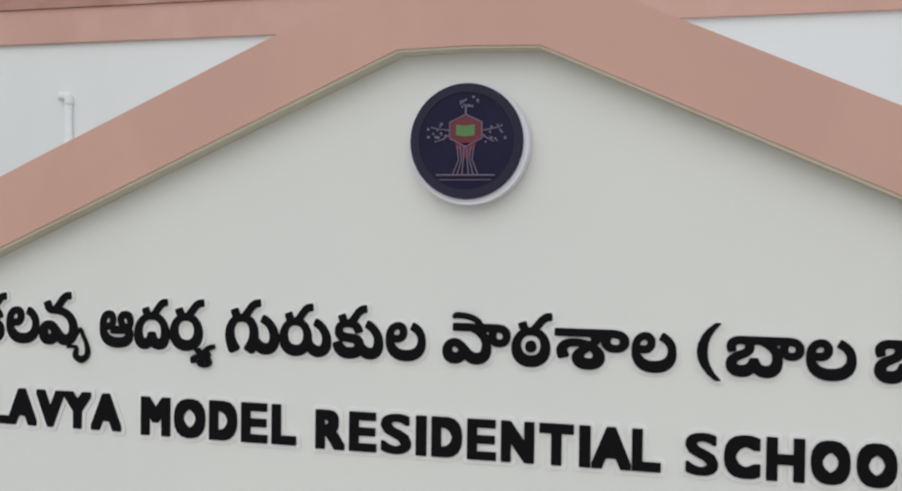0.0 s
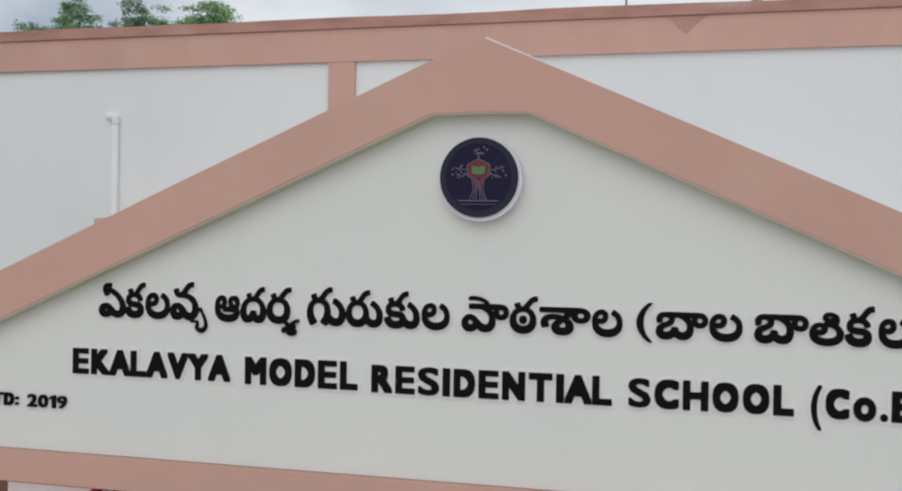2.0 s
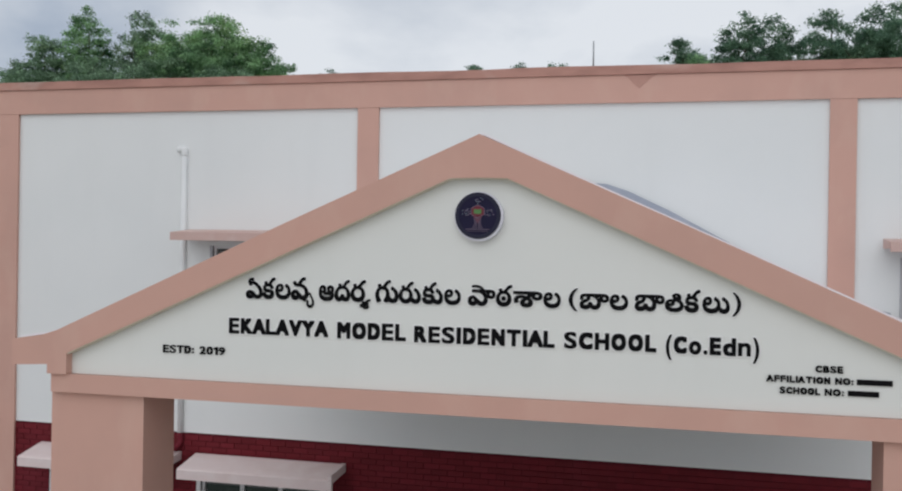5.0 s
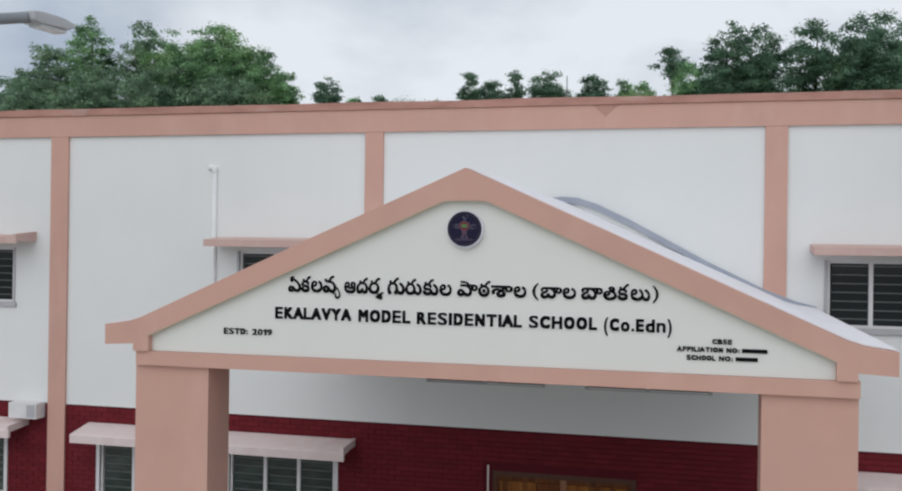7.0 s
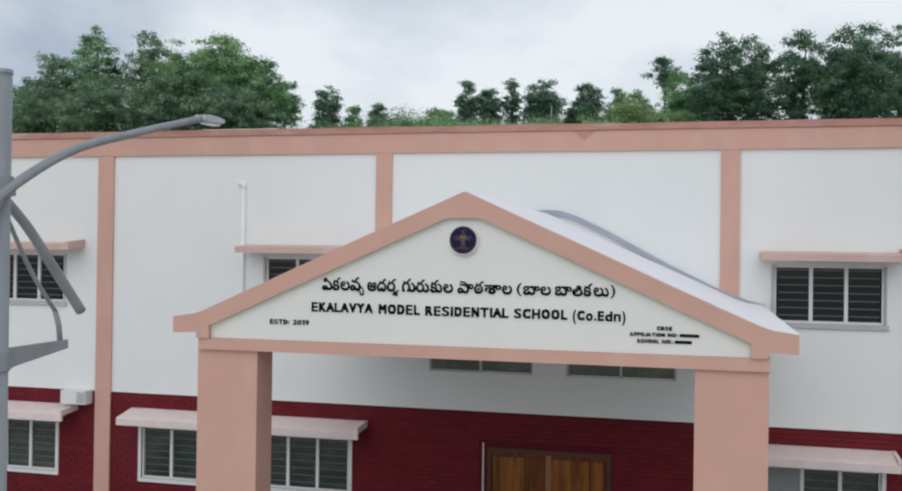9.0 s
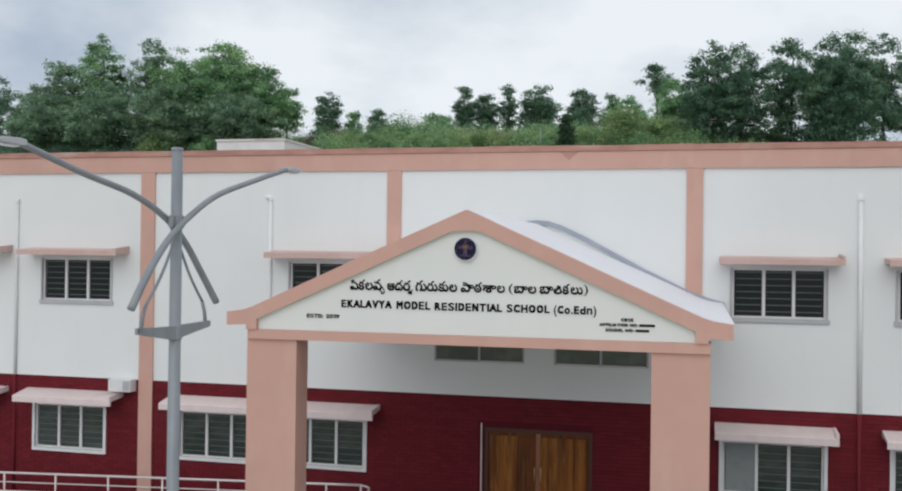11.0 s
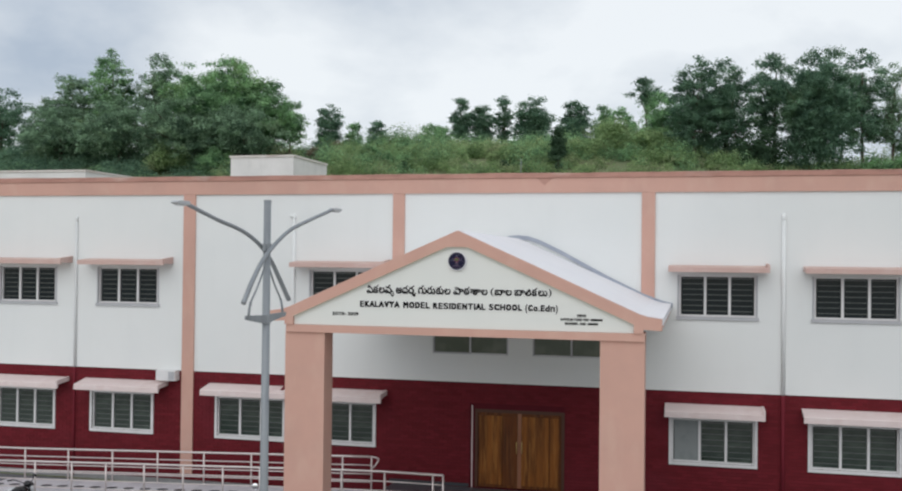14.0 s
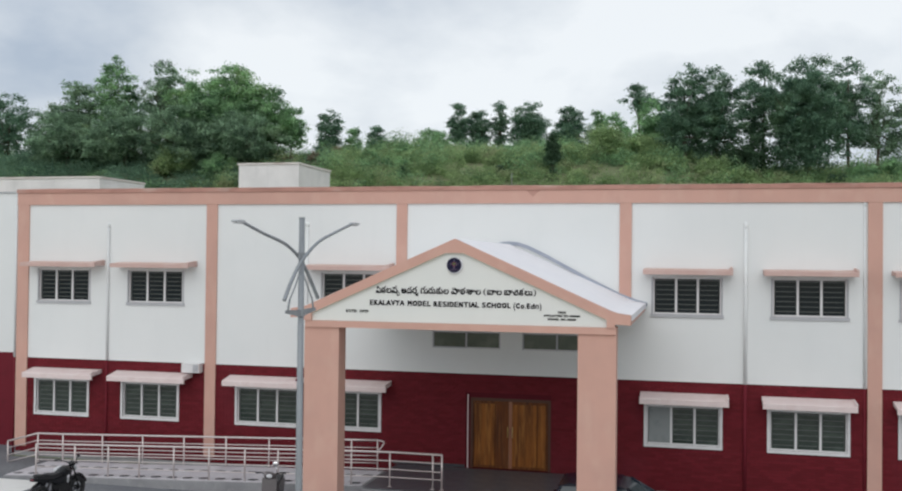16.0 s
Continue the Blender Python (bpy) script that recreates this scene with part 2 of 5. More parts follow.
RUBBER = (Mat("black_rubber", (0.018, 0.018, 0.019), 0.75).stain((0.05, 0.048, 0.045), 0.5, 12)).m
GLOSS_BLACK = Mat("glossy_black_paint", (0.012, 0.012, 0.014), 0.18).m
SEAT_BLACK = (Mat("black_seat_vinyl", (0.022, 0.022, 0.024), 0.55).bump(80, 0.2, 0.002)).m
SCOOTER_GREY = (Mat("grey_scooter_paint", (0.105, 0.092, 0.094), 0.35).stain((0.14, 0.125, 0.125), 0.4, 3)).m
# silver for the highlight painted on the black tank
TANK_GLINT = (Mat("silver_tank_glint", (0.55, 0.55, 0.57), 0.25).stain((0.35, 0.35, 0.37), 0.5, 5.0)).m
CHROME = Mat("chrome", (0.72, 0.72, 0.74), 0.12, 1.0).m
MIRROR = Mat("mirror_glass", (0.85, 0.85, 0.87), 0.04, 1.0).m
HEADLIGHT = Mat("headlight_glass", (0.65, 0.66, 0.68), 0.1).m
CAR_PAINT = (Mat("dark_blue_car_paint", (0.008, 0.011, 0.024), 0.16).rough(2, 0.1, 0.25)).m
CAR_GLASS = Mat("tinted_car_glass", (0.05, 0.065, 0.075), 0.05).m
BARK = (Mat("grey_brown_bark", (0.13, 0.10, 0.075), 0.9).stain((0.07, 0.055, 0.04), 0.7, 2.0, 0.4, 0.7, (3, 3, 0.5)).bump(6, 0.6, 0.05, (3, 3, 0.5))).m


def leaf_mat(name, dark, light, yellow):
    def mid(k):
        return tuple(p + (q - p) * k for p, q in zip(dark, light))

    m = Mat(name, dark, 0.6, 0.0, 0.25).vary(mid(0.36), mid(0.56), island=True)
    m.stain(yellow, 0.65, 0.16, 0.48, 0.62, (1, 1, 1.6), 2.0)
    # shaded hollows between the leaf clumps, put into the colour
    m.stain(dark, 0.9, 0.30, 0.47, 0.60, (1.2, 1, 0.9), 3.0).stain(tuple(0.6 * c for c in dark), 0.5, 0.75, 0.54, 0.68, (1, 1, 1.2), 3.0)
    # lit clumps, likewise painted as a lighter leaf colour
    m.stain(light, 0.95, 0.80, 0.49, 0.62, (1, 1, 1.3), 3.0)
    tr = m.t.nodes.new("ShaderNodeBsdfTranslucent")
    m.t.links.new(m.col, tr.inputs["Color"])
    mx = m.t.nodes.new("ShaderNodeMixShader")
    mx.inputs["Fac"].default_value = 0.5
    out = m.t.nodes["Material Output"]
    m.t.links.new(m.b.outputs[0], mx.inputs[1])
    m.t.links.new(tr.outputs[0], mx.inputs[2])
    m.t.links.new(mx.outputs[0], out.inputs["Surface"])
    return m.m


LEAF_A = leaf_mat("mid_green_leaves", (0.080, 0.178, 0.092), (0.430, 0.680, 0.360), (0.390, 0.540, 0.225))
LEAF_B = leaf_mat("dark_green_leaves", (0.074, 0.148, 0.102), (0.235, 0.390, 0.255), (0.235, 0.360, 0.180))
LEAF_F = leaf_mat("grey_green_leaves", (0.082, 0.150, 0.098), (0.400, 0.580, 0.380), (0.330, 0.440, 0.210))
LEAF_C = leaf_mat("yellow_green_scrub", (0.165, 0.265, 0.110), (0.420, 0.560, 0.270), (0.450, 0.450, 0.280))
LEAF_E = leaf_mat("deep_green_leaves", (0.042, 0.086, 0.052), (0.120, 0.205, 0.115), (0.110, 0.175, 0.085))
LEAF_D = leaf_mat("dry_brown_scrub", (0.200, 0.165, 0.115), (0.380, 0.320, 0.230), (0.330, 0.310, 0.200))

# ---- mesh helpers ----


def box(bm, x0, x1, y0, y1, z0, z1):
    v = [bm.verts.new((x, y, z)) for z in (z0, z1) for y in (y0, y1) for x in (x0, x1)]
    for f in ((0, 2, 3, 1), (4, 5, 7, 6), (0, 1, 5, 4), (2, 6, 7, 3), (0, 4, 6, 2), (1, 3, 7, 5)):
        bm.faces.new([v[i] for i in f])
    return v


def soften(bm, width, segments=2, angle=30):
    edges = [e for e in bm.edges if len(e.link_faces) == 2 and e.calc_face_angle(0) > radians(angle)]
    bmesh.ops.bevel(bm, geom=edges, offset=width, segments=segments, affect="EDGES", profile=0.7)


def prism(bm, outline, axis, a, b):
    """Extrudes a closed outline of (u, v) along an axis from a to b. axis y: (x, z); axis x: (y, z); axis z: (x, y)."""
    def at(u, v, w):
        return (u, w, v) if axis == "y" else (w, u, v) if axis == "x" else (u, v, w)
    lo = [bm.verts.new(at(u, v, a)) for u, v in outline]
    hi = [bm.verts.new(at(u, v, b)) for u, v in outline]
    n = len(outline)
    for i in range(n):
        bm.faces.new((lo[i], lo[(i + 1) % n], hi[(i + 1) % n], hi[i]))
    bm.faces.new(lo)
    bm.faces.new(hi)


def tube(bm, points, radius, sides=8, cap=True):
    """A round bar along points; radius is a number or one for each point."""
    pts = [Vector(p) for p in points]
    radii = radius if isinstance(radius, (list, tuple)) else [radius] * len(pts)
    rings, up = [], None
    for i, p in enumerate(pts):
        d = (pts[min(i + 1, len(pts) - 1)] - pts[max(i - 1, 0)]).normalized()
        if up is None:
            up = Vector((0, 0, 1)) if abs(d.z) < 0.9 else Vector((1, 0, 0))
        side = d.cross(up).normalized()
        up = side.cross(d).normalized()
        rings.append([bm.verts.new(p + radii[i] * (math.cos(a) * side + math.sin(a) * up))
                      for a in (2 * math.pi * k / sides for k in range(sides))])
    for a, b in zip(rings, rings[1:]):
        for k in range(sides):
            bm.faces.new((a[k], a[(k + 1) % sides], b[(k + 1) % sides], b[k]))
    if cap:
        bm.faces.new(list(reversed(rings[0])))
        bm.faces.new(rings[-1])


def disc(bm, centre, radius, axis, a, b, sides=40):
    cx, cz = centre
    prism(bm, [(cx + radius * math.cos(2 * math.pi * k / sides), cz + radius * math.sin(2 * math.pi * k / sides)) for k in range(sides)], axis, a, b)


def ellipsoid(bm, c, r, segs=14, rings=9):
    m = Matrix.Translation(c) @ Matrix.Diagonal((*r, 1))
    bmesh.ops.create_uvsphere(bm, u_segments=segs, v_segments=rings, radius=1.0, matrix=m)


def mesh_of(name, bm, material, smooth=False):
    bmesh.ops.recalc_face_normals(bm, faces=bm.faces)
    me = bpy.data.meshes.new(name)
    bm.to_mesh(me)
    bm.free()
    me.materials.append(material)
    if smooth:
        me.polygons.foreach_set("use_smooth", [True] * len(me.polygons))
    return me


def part(name, bm, material, parent=None, label="", smooth=False):
    ob = new(name, mesh_of(name, bm, material, smooth))
    ob.parent = parent
    if label:
        ob["label"] = label
    return ob


def piece(name, me, parent, m):
    """One of many alike pieces on one mesh."""
    ob = new(name, me)
    ob.parent = parent
    ob.matrix_basis = m
    return ob


def empty(name, x=0.0, y=0.0, z=0.0):
    ob = new(name)
    ob.matrix_basis = pose(x, y, z)
    return ob


def boxed(name, material, dims, parent=None, label="", bevel=0.0):
    bm = bmesh.new()
    box(bm, *dims)
    if bevel:
        soften(bm, bevel)
    return part(name, bm, material, parent, label)


def smooth_line(points, steps=6):
    """A curve through the points."""
    pts = [Vector(p) for p in points]
    out = []
    for i in range(len(pts) - 1):
        p0, p1, p2, p3 = pts[max(i - 1, 0)], pts[i], pts[i + 1], pts[min(i + 2, len(pts) - 1)]
        for s in range(steps):
            t = s / steps
            out.append(0.5 * ((2 * p1) + (p2 - p0) * t + (2 * p0 - 5 * p1 + 4 * p2 - p3) * t * t + (3 * p1 - p0 - 3 * p2 + p3) * t ** 3))
    return out + [pts[-1]]


# ---- ground, yard, platform ----
PLINTH = 0.45
CX = 1.05           # the porch's middle, and the door's


def ground_height(x, y):
    if y < 38:
        return 0.0 if y < 20 else 0.6 * (y - 20) / 18
    k = min((y - 38) / 56, 1.0)
    h = 0.6 + 19.2 * (k * k * (3 - 2 * k)) ** 0.8
    if y > 94:
        h -= min((y - 94) * 0.03, 8)
    s = min(max((x - 1) / 13, 0.0), 1.0)
    h *= 1 - 0.17 * s * s * (3 - 2 * s)
    h += 0.7 * noise.noise(Vector((x * 0.06, y * 0.06, 0))) + 0.3 * noise.noise(Vector((x * 0.2, y * 0.2, 3)))
    return max(h, 0)


def build_ground():
    bm = bmesh.new()
    xs = [-900, -500, -300, -200] + [-150 + 3 * i for i in range(87)] + [150, 250, 500, 900]
    ys = [-600, -300, -150, -80, -50, -20, 0, 10, 20] + [26 + 3 * i for i in range(36)] + [150, 200, 300, 500, 900, 1500]
    grid = [[bm.verts.new((x, y, ground_height(x, y) - 0.03)) for x in xs] for y in ys]
    for r0, r1 in zip(grid, grid[1:]):
        for i in range(len(xs) - 1):
            bm.faces.new((r0[i], r0[i + 1], r1[i + 1], r1[i]))
    tagged(part("ground", bm, GROUND, smooth=True), "grass and scrub covered earth rising to a hill", "ground", kind="structure")
    bm = bmesh.new()
    box(bm, -40, 40, -9.5, -0.3, -0.2, 0.0)
    box(bm, -40, -15.62, -0.298, 1.29, -0.2, 0.0)
    tagged(part("road", bm, YARD), "grey asphalt yard before the school", "road", kind="structure")
    # unseen stretch of ground, added as a reflector for walls and porch
    bm = bmesh.new()
    box(bm, -60, 60, -70, -9.504, -0.2, -0.006)
    tagged(part("yard", bm, BOUNCE_GROUND), "unseen pale ground added to bounce light at the school", "ground", kind="structure")
    bm = bmesh.new()
    box(bm, -30, -11.9, -9.0, -3.35, -0.1, 0.02)
    soften(bm, 0.01)
    tagged(part("pavement", bm, PALE_CONCRETE), "pale concrete apron beside the ramp", "pavement", kind="structure")


build_ground()


def build_platform():
    x0, x1, y0, y1 = -2.35, 4.6, -3.35, -0.05
    bm = bmesh.new()
    box(bm, x0, x1, y0, y1, -0.1, PLINTH - 0.02)
    for i in (1, 2):
        box(bm, -0.25, x1, y0 - 0.3 * i, y0 - 0.3 * (i - 1) - 0.003, -0.1, PLINTH - 0.02 - 0.15 * i)
    ob = tagged(part("platform", bm, CEMENT), "entrance platform with dark granite floor tiles", "platform", kind="structure")
    me_bm = bmesh.new()
    box(me_bm, -0.298, 0.298, -0.298, 0.298, -0.01, 0.01)
    soften(me_bm, 0.004, 1)
    me = mesh_of("tile", me_bm, GRANITE)
    nx, ny = 11, 5
    for i in range(nx):
        for j in range(ny):
            piece("tile", me, ob, pose(x0 + 0.34 + i * 0.625, y1 - 0.36 - j * 0.65, PLINTH - 0.01)
                  @ Matrix.Diagonal((1.04, 1.08, 1, 1)))


build_platform()


def ramp_z(x):
    """The ramp's floor: it climbs from the left to the platform."""
    return 0.06 + 0.38 * min(max((x + 13.6) / 11.3, 0.0), 1.0)


RAMP_X0, RAMP_X1, RAMP_Y0, RAMP_Y1 = -13.6, -2.36, -3.1, -1.05


def build_ramp():
    bm = bmesh.new()
    n = 24
    outline = [(RAMP_X0, -0.1), (RAMP_X1, -0.1)] + [(RAMP_X1 + (RAMP_X0 - RAMP_X1) * i / n, ramp_z(RAMP_X1 + (RAMP_X0 - RAMP_X1) * i / n)) for i in range(n + 1)]
    prism(bm, outline, "y", RAMP_Y0 - 0.06, RAMP_Y1)
    ramp = tagged(part("ramp", bm, CEMENT), "sloping access ramp paved with pale tiles and dark diamonds", "ramp", kind="structure")
    slope = math.degrees(math.atan(0.38 / 11.3))
    tb = bmesh.new()
    box(tb, -0.246, 0.246, -0.246, 0.246, 0.0, 0.018)
    soften(tb, 0.004, 1)
    tile = mesh_of("tile", tb, TILE_WHITE)
    db = bmesh.new()
    prism(db, [(-0.17, 0), (-0.09, -0.11), (0.09, -0.11), (0.17, 0), (0.09, 0.11), (-0.09, 0.11)], "z", 0.019, 0.024)
    dot = mesh_of("inlay", db, TILE_DARK)
    for i in range(22):
        for j in range(4):
            x, y = RAMP_X0 + 0.27 + i * 0.507, RAMP_Y0 + 0.27 + j * 0.505
            m = pose(x, y, ramp_z(x), 0, -slope, 0)
            piece("tile", tile, ramp, m)
            if j % 2 == 0:
                piece("inlay", dot, ramp, m)


build_ramp()


def build_railing(label, y, xs, z_of, height, bars, returns=()):
    """Posts along x at y, a round top rail and lower bars, all of steel tube."""
    rail = empty("railing", xs[0], y, z_of(xs[0]))
    ox, oy, oz = xs[0], y, z_of(xs[0])
    for x in xs:
        bm = bmesh.new()
        z = z_of(x)
        tube(bm, [(x - ox, 0, z - oz), (x - ox, 0, z - oz + height)], 0.024, 8)
        box(bm, x - ox - 0.05, x - ox + 0.05, -0.05, 0.05, z - oz, z - oz + 0.012)
        part("post", bm, STEEL, rail, smooth=True)
    for k, h in enumerate([height] + list(bars)):
        bm = bmesh.new()
        tube(bm, [(x - ox, 0, z_of(x) - oz + h) for x in xs], 0.028 if k == 0 else 0.016, 8)
        part("top_rail" if k == 0 else "bar", bm, STEEL, rail, smooth=True)
    for x, dx, dy in returns:
        bm = bmesh.new()
        z = z_of(x) - oz
        tube(bm, smooth_line([(x - ox, 0, z + height), (x - ox + dx, dy * 0.5, z + height - 0.01), (x - ox + dx * 1.1, dy, z + height - 0.08), (x - ox + dx * 0.6, dy, z + height - 0.22), (x - ox, 0, z + height - 0.25)]), 0.022, 8)
        part("return_loop", bm, STEEL, rail, smooth=True)
    return tagged(rail, label, "railing", "ramp railings")


def rail_z(x):
    return ramp_z(x) if x < RAMP_X1 else PLINTH


build_railing("stainless steel railing along the outer edge of the ramp", -3.02, [-12.6, -11.3, -10.2, -9.2, -8.1, -7.0, -5.9, -4.9, -3.8, -2.75, -1.65, -0.45, -0.2], rail_z, 0.93, (0.70, 0.47, 0.26))
build_railing("stainless steel railing between ramp and wall", -1.15, [-15.0, -13.9, -13.0, -11.6, -10.2, -8.8, -7.4, -6.0, -4.6, -3.4, -2.6], lambda x: rail_z(x) - (0.30 if x < -14.5 else 0.0), 0.90, (0.68, 0.45, 0.24), ((-2.6, 0.22, -0.25),))

# ---- main block ----
WIN_W, WIN_H = 1.92, 1.05
BANDS = [(-15.6, -15.18), (-8.72, -8.35), (-2.432, -2.10), (4.24, 4.58), (10.9, 11.27), (17.6, 17.96)]
PANEL_TOP, PAR_LINE, PAR_TOP, MAROON_TOP = 8.288, 8.675, 8.805, 3.23
FX0, FX1, FOOT = -15.6, 19.5, 0.12
UP_Z, LOW_Z = (5.13, 6.18), (1.44, 2.54)
UPPER = [(-14.79, -12.91), (-11.47, -9.54), (-4.81, -2.78), (5.19, 7.07), (8.44, 10.38), (11.75, 13.65)]
LOWER = [(-14.83, -12.92), (-11.62, -9.68), (-7.60, -5.58), (-4.95, -2.93), (5.03, 7.05), (8.38, 10.4), (11.75, 13.7)]
VENTS = [(-1.28, 0.78), (1.44, 3.48)]
VENT_Z = (3.98, 4.48)
DOOR = (-0.10, 2.30, PLINTH, 2.54)


def wall_with_holes(x0, x1, z0, z1, y0, y1, holes, split=None):
    """A wall of thickness y1 - y0 with rectangular openings (x0, x1, z0, z1) cut through it."""
    bm = bmesh.new()
    xs = sorted({x0, x1, *[h[0] for h in holes], *[h[1] for h in holes]})
    zs = sorted({z0, z1, *[h[2] for h in holes], *[h[3] for h in holes]})
    xs, zs = [x for x in xs if x0 <= x <= x1], [z for z in zs if z0 <= z <= z1]

    def solid(i, j):
        if not (0 <= i < len(xs) - 1 and 0 <= j < len(zs) - 1):
            return False
        cx, cz = (xs[i] + xs[i + 1]) / 2, (zs[j] + zs[j + 1]) / 2
        return not any(h[0] < cx < h[1] and h[2] < cz < h[3] for h in holes)

    for i in range(len(xs) - 1):
        for j in range(len(zs) - 1):
            if not solid(i, j):
                continue
            a, b, c, d = xs[i], xs[i + 1], zs[j], zs[j + 1]
            quads = [[(a, y0, c), (b, y0, c), (b, y0, d), (a, y0, d)], [(a, y1, c), (a, y1, d), (b, y1, d), (b, y1, c)]]
            for di, dj, p, q in ((-1, 0, (a, c), (a, d)), (1, 0, (b, c), (b, d)), (0, -1, (a, c), (b, c)), (0, 1, (a, d), (b, d))):
                if not solid(i + di, j + dj):
                    quads.append([(p[0], y0, p[1]), (q[0], y0, q[1]), (q[0], y1, q[1]), (p[0], y1, p[1])])
            for quad in quads:
                bm.faces.new([bm.verts.new(v) for v in quad])
    bmesh.ops.remove_doubles(bm, verts=bm.verts, dist=1e-5)
    return bm


upper_holes = [(a, b, *UP_Z) for a, b in UPPER] + [(a, b, *VENT_Z) for a, b in VENTS]
lower_holes = [(a, b, *LOW_Z) for a, b in LOWER] + [DOOR]
wall_up = tagged(part("wall_front_upper", wall_with_holes(FX0, FX1, MAROON_TOP, PAR_TOP - 0.02, 0.0, 0.25, upper_holes), WHITE),
                 "white painted upper wall of the school", "wall", kind="structure")
wall_low = tagged(part("wall_front_lower", wall_with_holes(FX0, FX1, FOOT, MAROON_TOP - 0.002, 0.0, 0.25, lower_holes), MORTAR),
                  "maroon painted brick lower wall of the school", "wall", kind="structure")
tagged(boxed("wall_plinth", CEMENT, (FX0, FX1, -0.02, 0.26, -0.2, FOOT - 0.002)), "grey cement plinth of the school wall", "wall", kind="structure")
# the set-back wing beyond the corner
wing_holes = [(-19.6, -17.7, *UP_Z)]
tagged(part("wall_wing_upper", wall_with_holes(-32, FX0 - 0.002, MAROON_TOP, PAR_TOP - 0.02, 1.3, 1.55, wing_holes), WHITE), "white upper wall of the set-back wing", "wall", kind="structure")
tagged(boxed("wall_wing_lower", MAROON, (-32, FX0 - 0.002, 1.3, 1.55, -0.2, MAROON_TOP - 0.002)), "maroon lower wall of the set-back wing", "wall", kind="structure")
tagged(boxed("wall_side", WHITE, (FX0, FX0 + 0.25, 0.252, 11.9, -0.2, PAR_TOP - 0.02)), "white end wall of the school", "wall", kind="structure")
tagged(boxed("wall_back", WHITE, (-32, FX1, 11.9, 12.15, -0.2, PAR_TOP - 0.02)), "white back wall of the school", "wall", kind="structure")
tagged(boxed("wall_end", WHITE, (FX1, FX1 + 0.25, 0, 12.15, -0.2, PAR_TOP - 0.02)), "white far end wall of the school", "wall", kind="structure")
tagged(boxed("roof", CEMENT, (-31.9, FX1 - 0.01, 1.56, 11.89, 7.75, 7.95)), "flat concrete roof slab of the school", "roof", kind="structure")
tagged(boxed("roof_edge", CEMENT, (FX0 + 0.26, FX1 - 0.01, 0.26, 1.555, 7.75, 7.95)), "flat concrete roof slab behind the parapet", "roof", kind="structure")
tagged(boxed("floor", CEMENT, (FX0 + 0.26, FX1 - 0.01, 0.26, 11.89, 4.0, 4.15)), "concrete floor slab between the storeys", "floor", kind="structure")
# wall added behind the windows, coloured grey so the rooms look dim
tagged(boxed("wall_inside", ROOM, (FX0 + 0.26, FX1 - 0.01, 4.6, 4.75, -0.1, 7.74)), "added inner wall of the class rooms, dimness put into its grey", "wall", kind="structure")

# parapet band with its thin weathered coping
bm = bmesh.new()
box(bm, FX0 - 0.02, FX1 + 0.02, -0.055, -0.003, PANEL_TOP, PAR_LINE)
soften(bm, 0.006, 1)
tagged(part("parapet_band", bm, SALMON), "salmon painted band below the parapet coping", "trim", kind="structure")
bm = bmesh.new()
segs = 60
top, bot = [], []
for i in range(segs + 1):
    x = FX0 - 0.04 + (FX1 - FX0 + 0.08) * i / segs
    dz = 0.014 * noise.noise(Vector((x * 0.6, 0, 0))) + 0.010 * noise.noise(Vector((x * 2.1, 5, 0)))
    ring = [bm.verts.new(p) for p in ((x, -0.085, PAR_LINE + 0.004), (x, -0.085, PAR_TOP + dz), (x, 0.20, PAR_TOP + 0.03 + dz), (x, 0.27, PAR_TOP + 0.02 + dz), (x, 0.27, PAR_LINE + 0.004))]
    top.append(ring)
for a, b in zip(top, top[1:]):
    for k in range(5):
        bm.faces.new((a[k], a[(k + 1) % 5], b[(k + 1) % 5], b[k]))
bm.faces.new(top[0])
bm.faces.new(list(reversed(top[-1])))
coping = tagged(part("parapet_coping", bm, COPING), "weathered dark salmon parapet coping with stains", "trim", kind="structure")
bm = bmesh.new()
prism(bm, [(1.50, 8.672), (1.98, 8.672), (1.90, 8.635), (1.79, 8.545), (1.73, 8.480), (1.65, 8.545), (1.57, 8.635)], "y", -0.062, -0.0555)
part("damp_patch", bm, DAMP, coping, "dark damp patch run down from the coping")
tagged(boxed("wing_coping", SILL, (-32, FX0 - 0.045, 1.24, 1.6, PAR_TOP - 0.018, PAR_TOP + 0.03), bevel=0.01), "thin grey coping of the set-back wing", "trim", kind="structure")
for a, b in BANDS:
    bm = bmesh.new()
    box(bm, a, b, -0.05, -0.003, 5.2 if -3 < a < 5 else 0.3, PANEL_TOP - 0.002)
    soften(bm, 0.006, 1)
    tagged(part("pilaster", bm, SALMON), "salmon painted vertical wall band", "trim", "wall bands", "structure")

# ---- windows ----


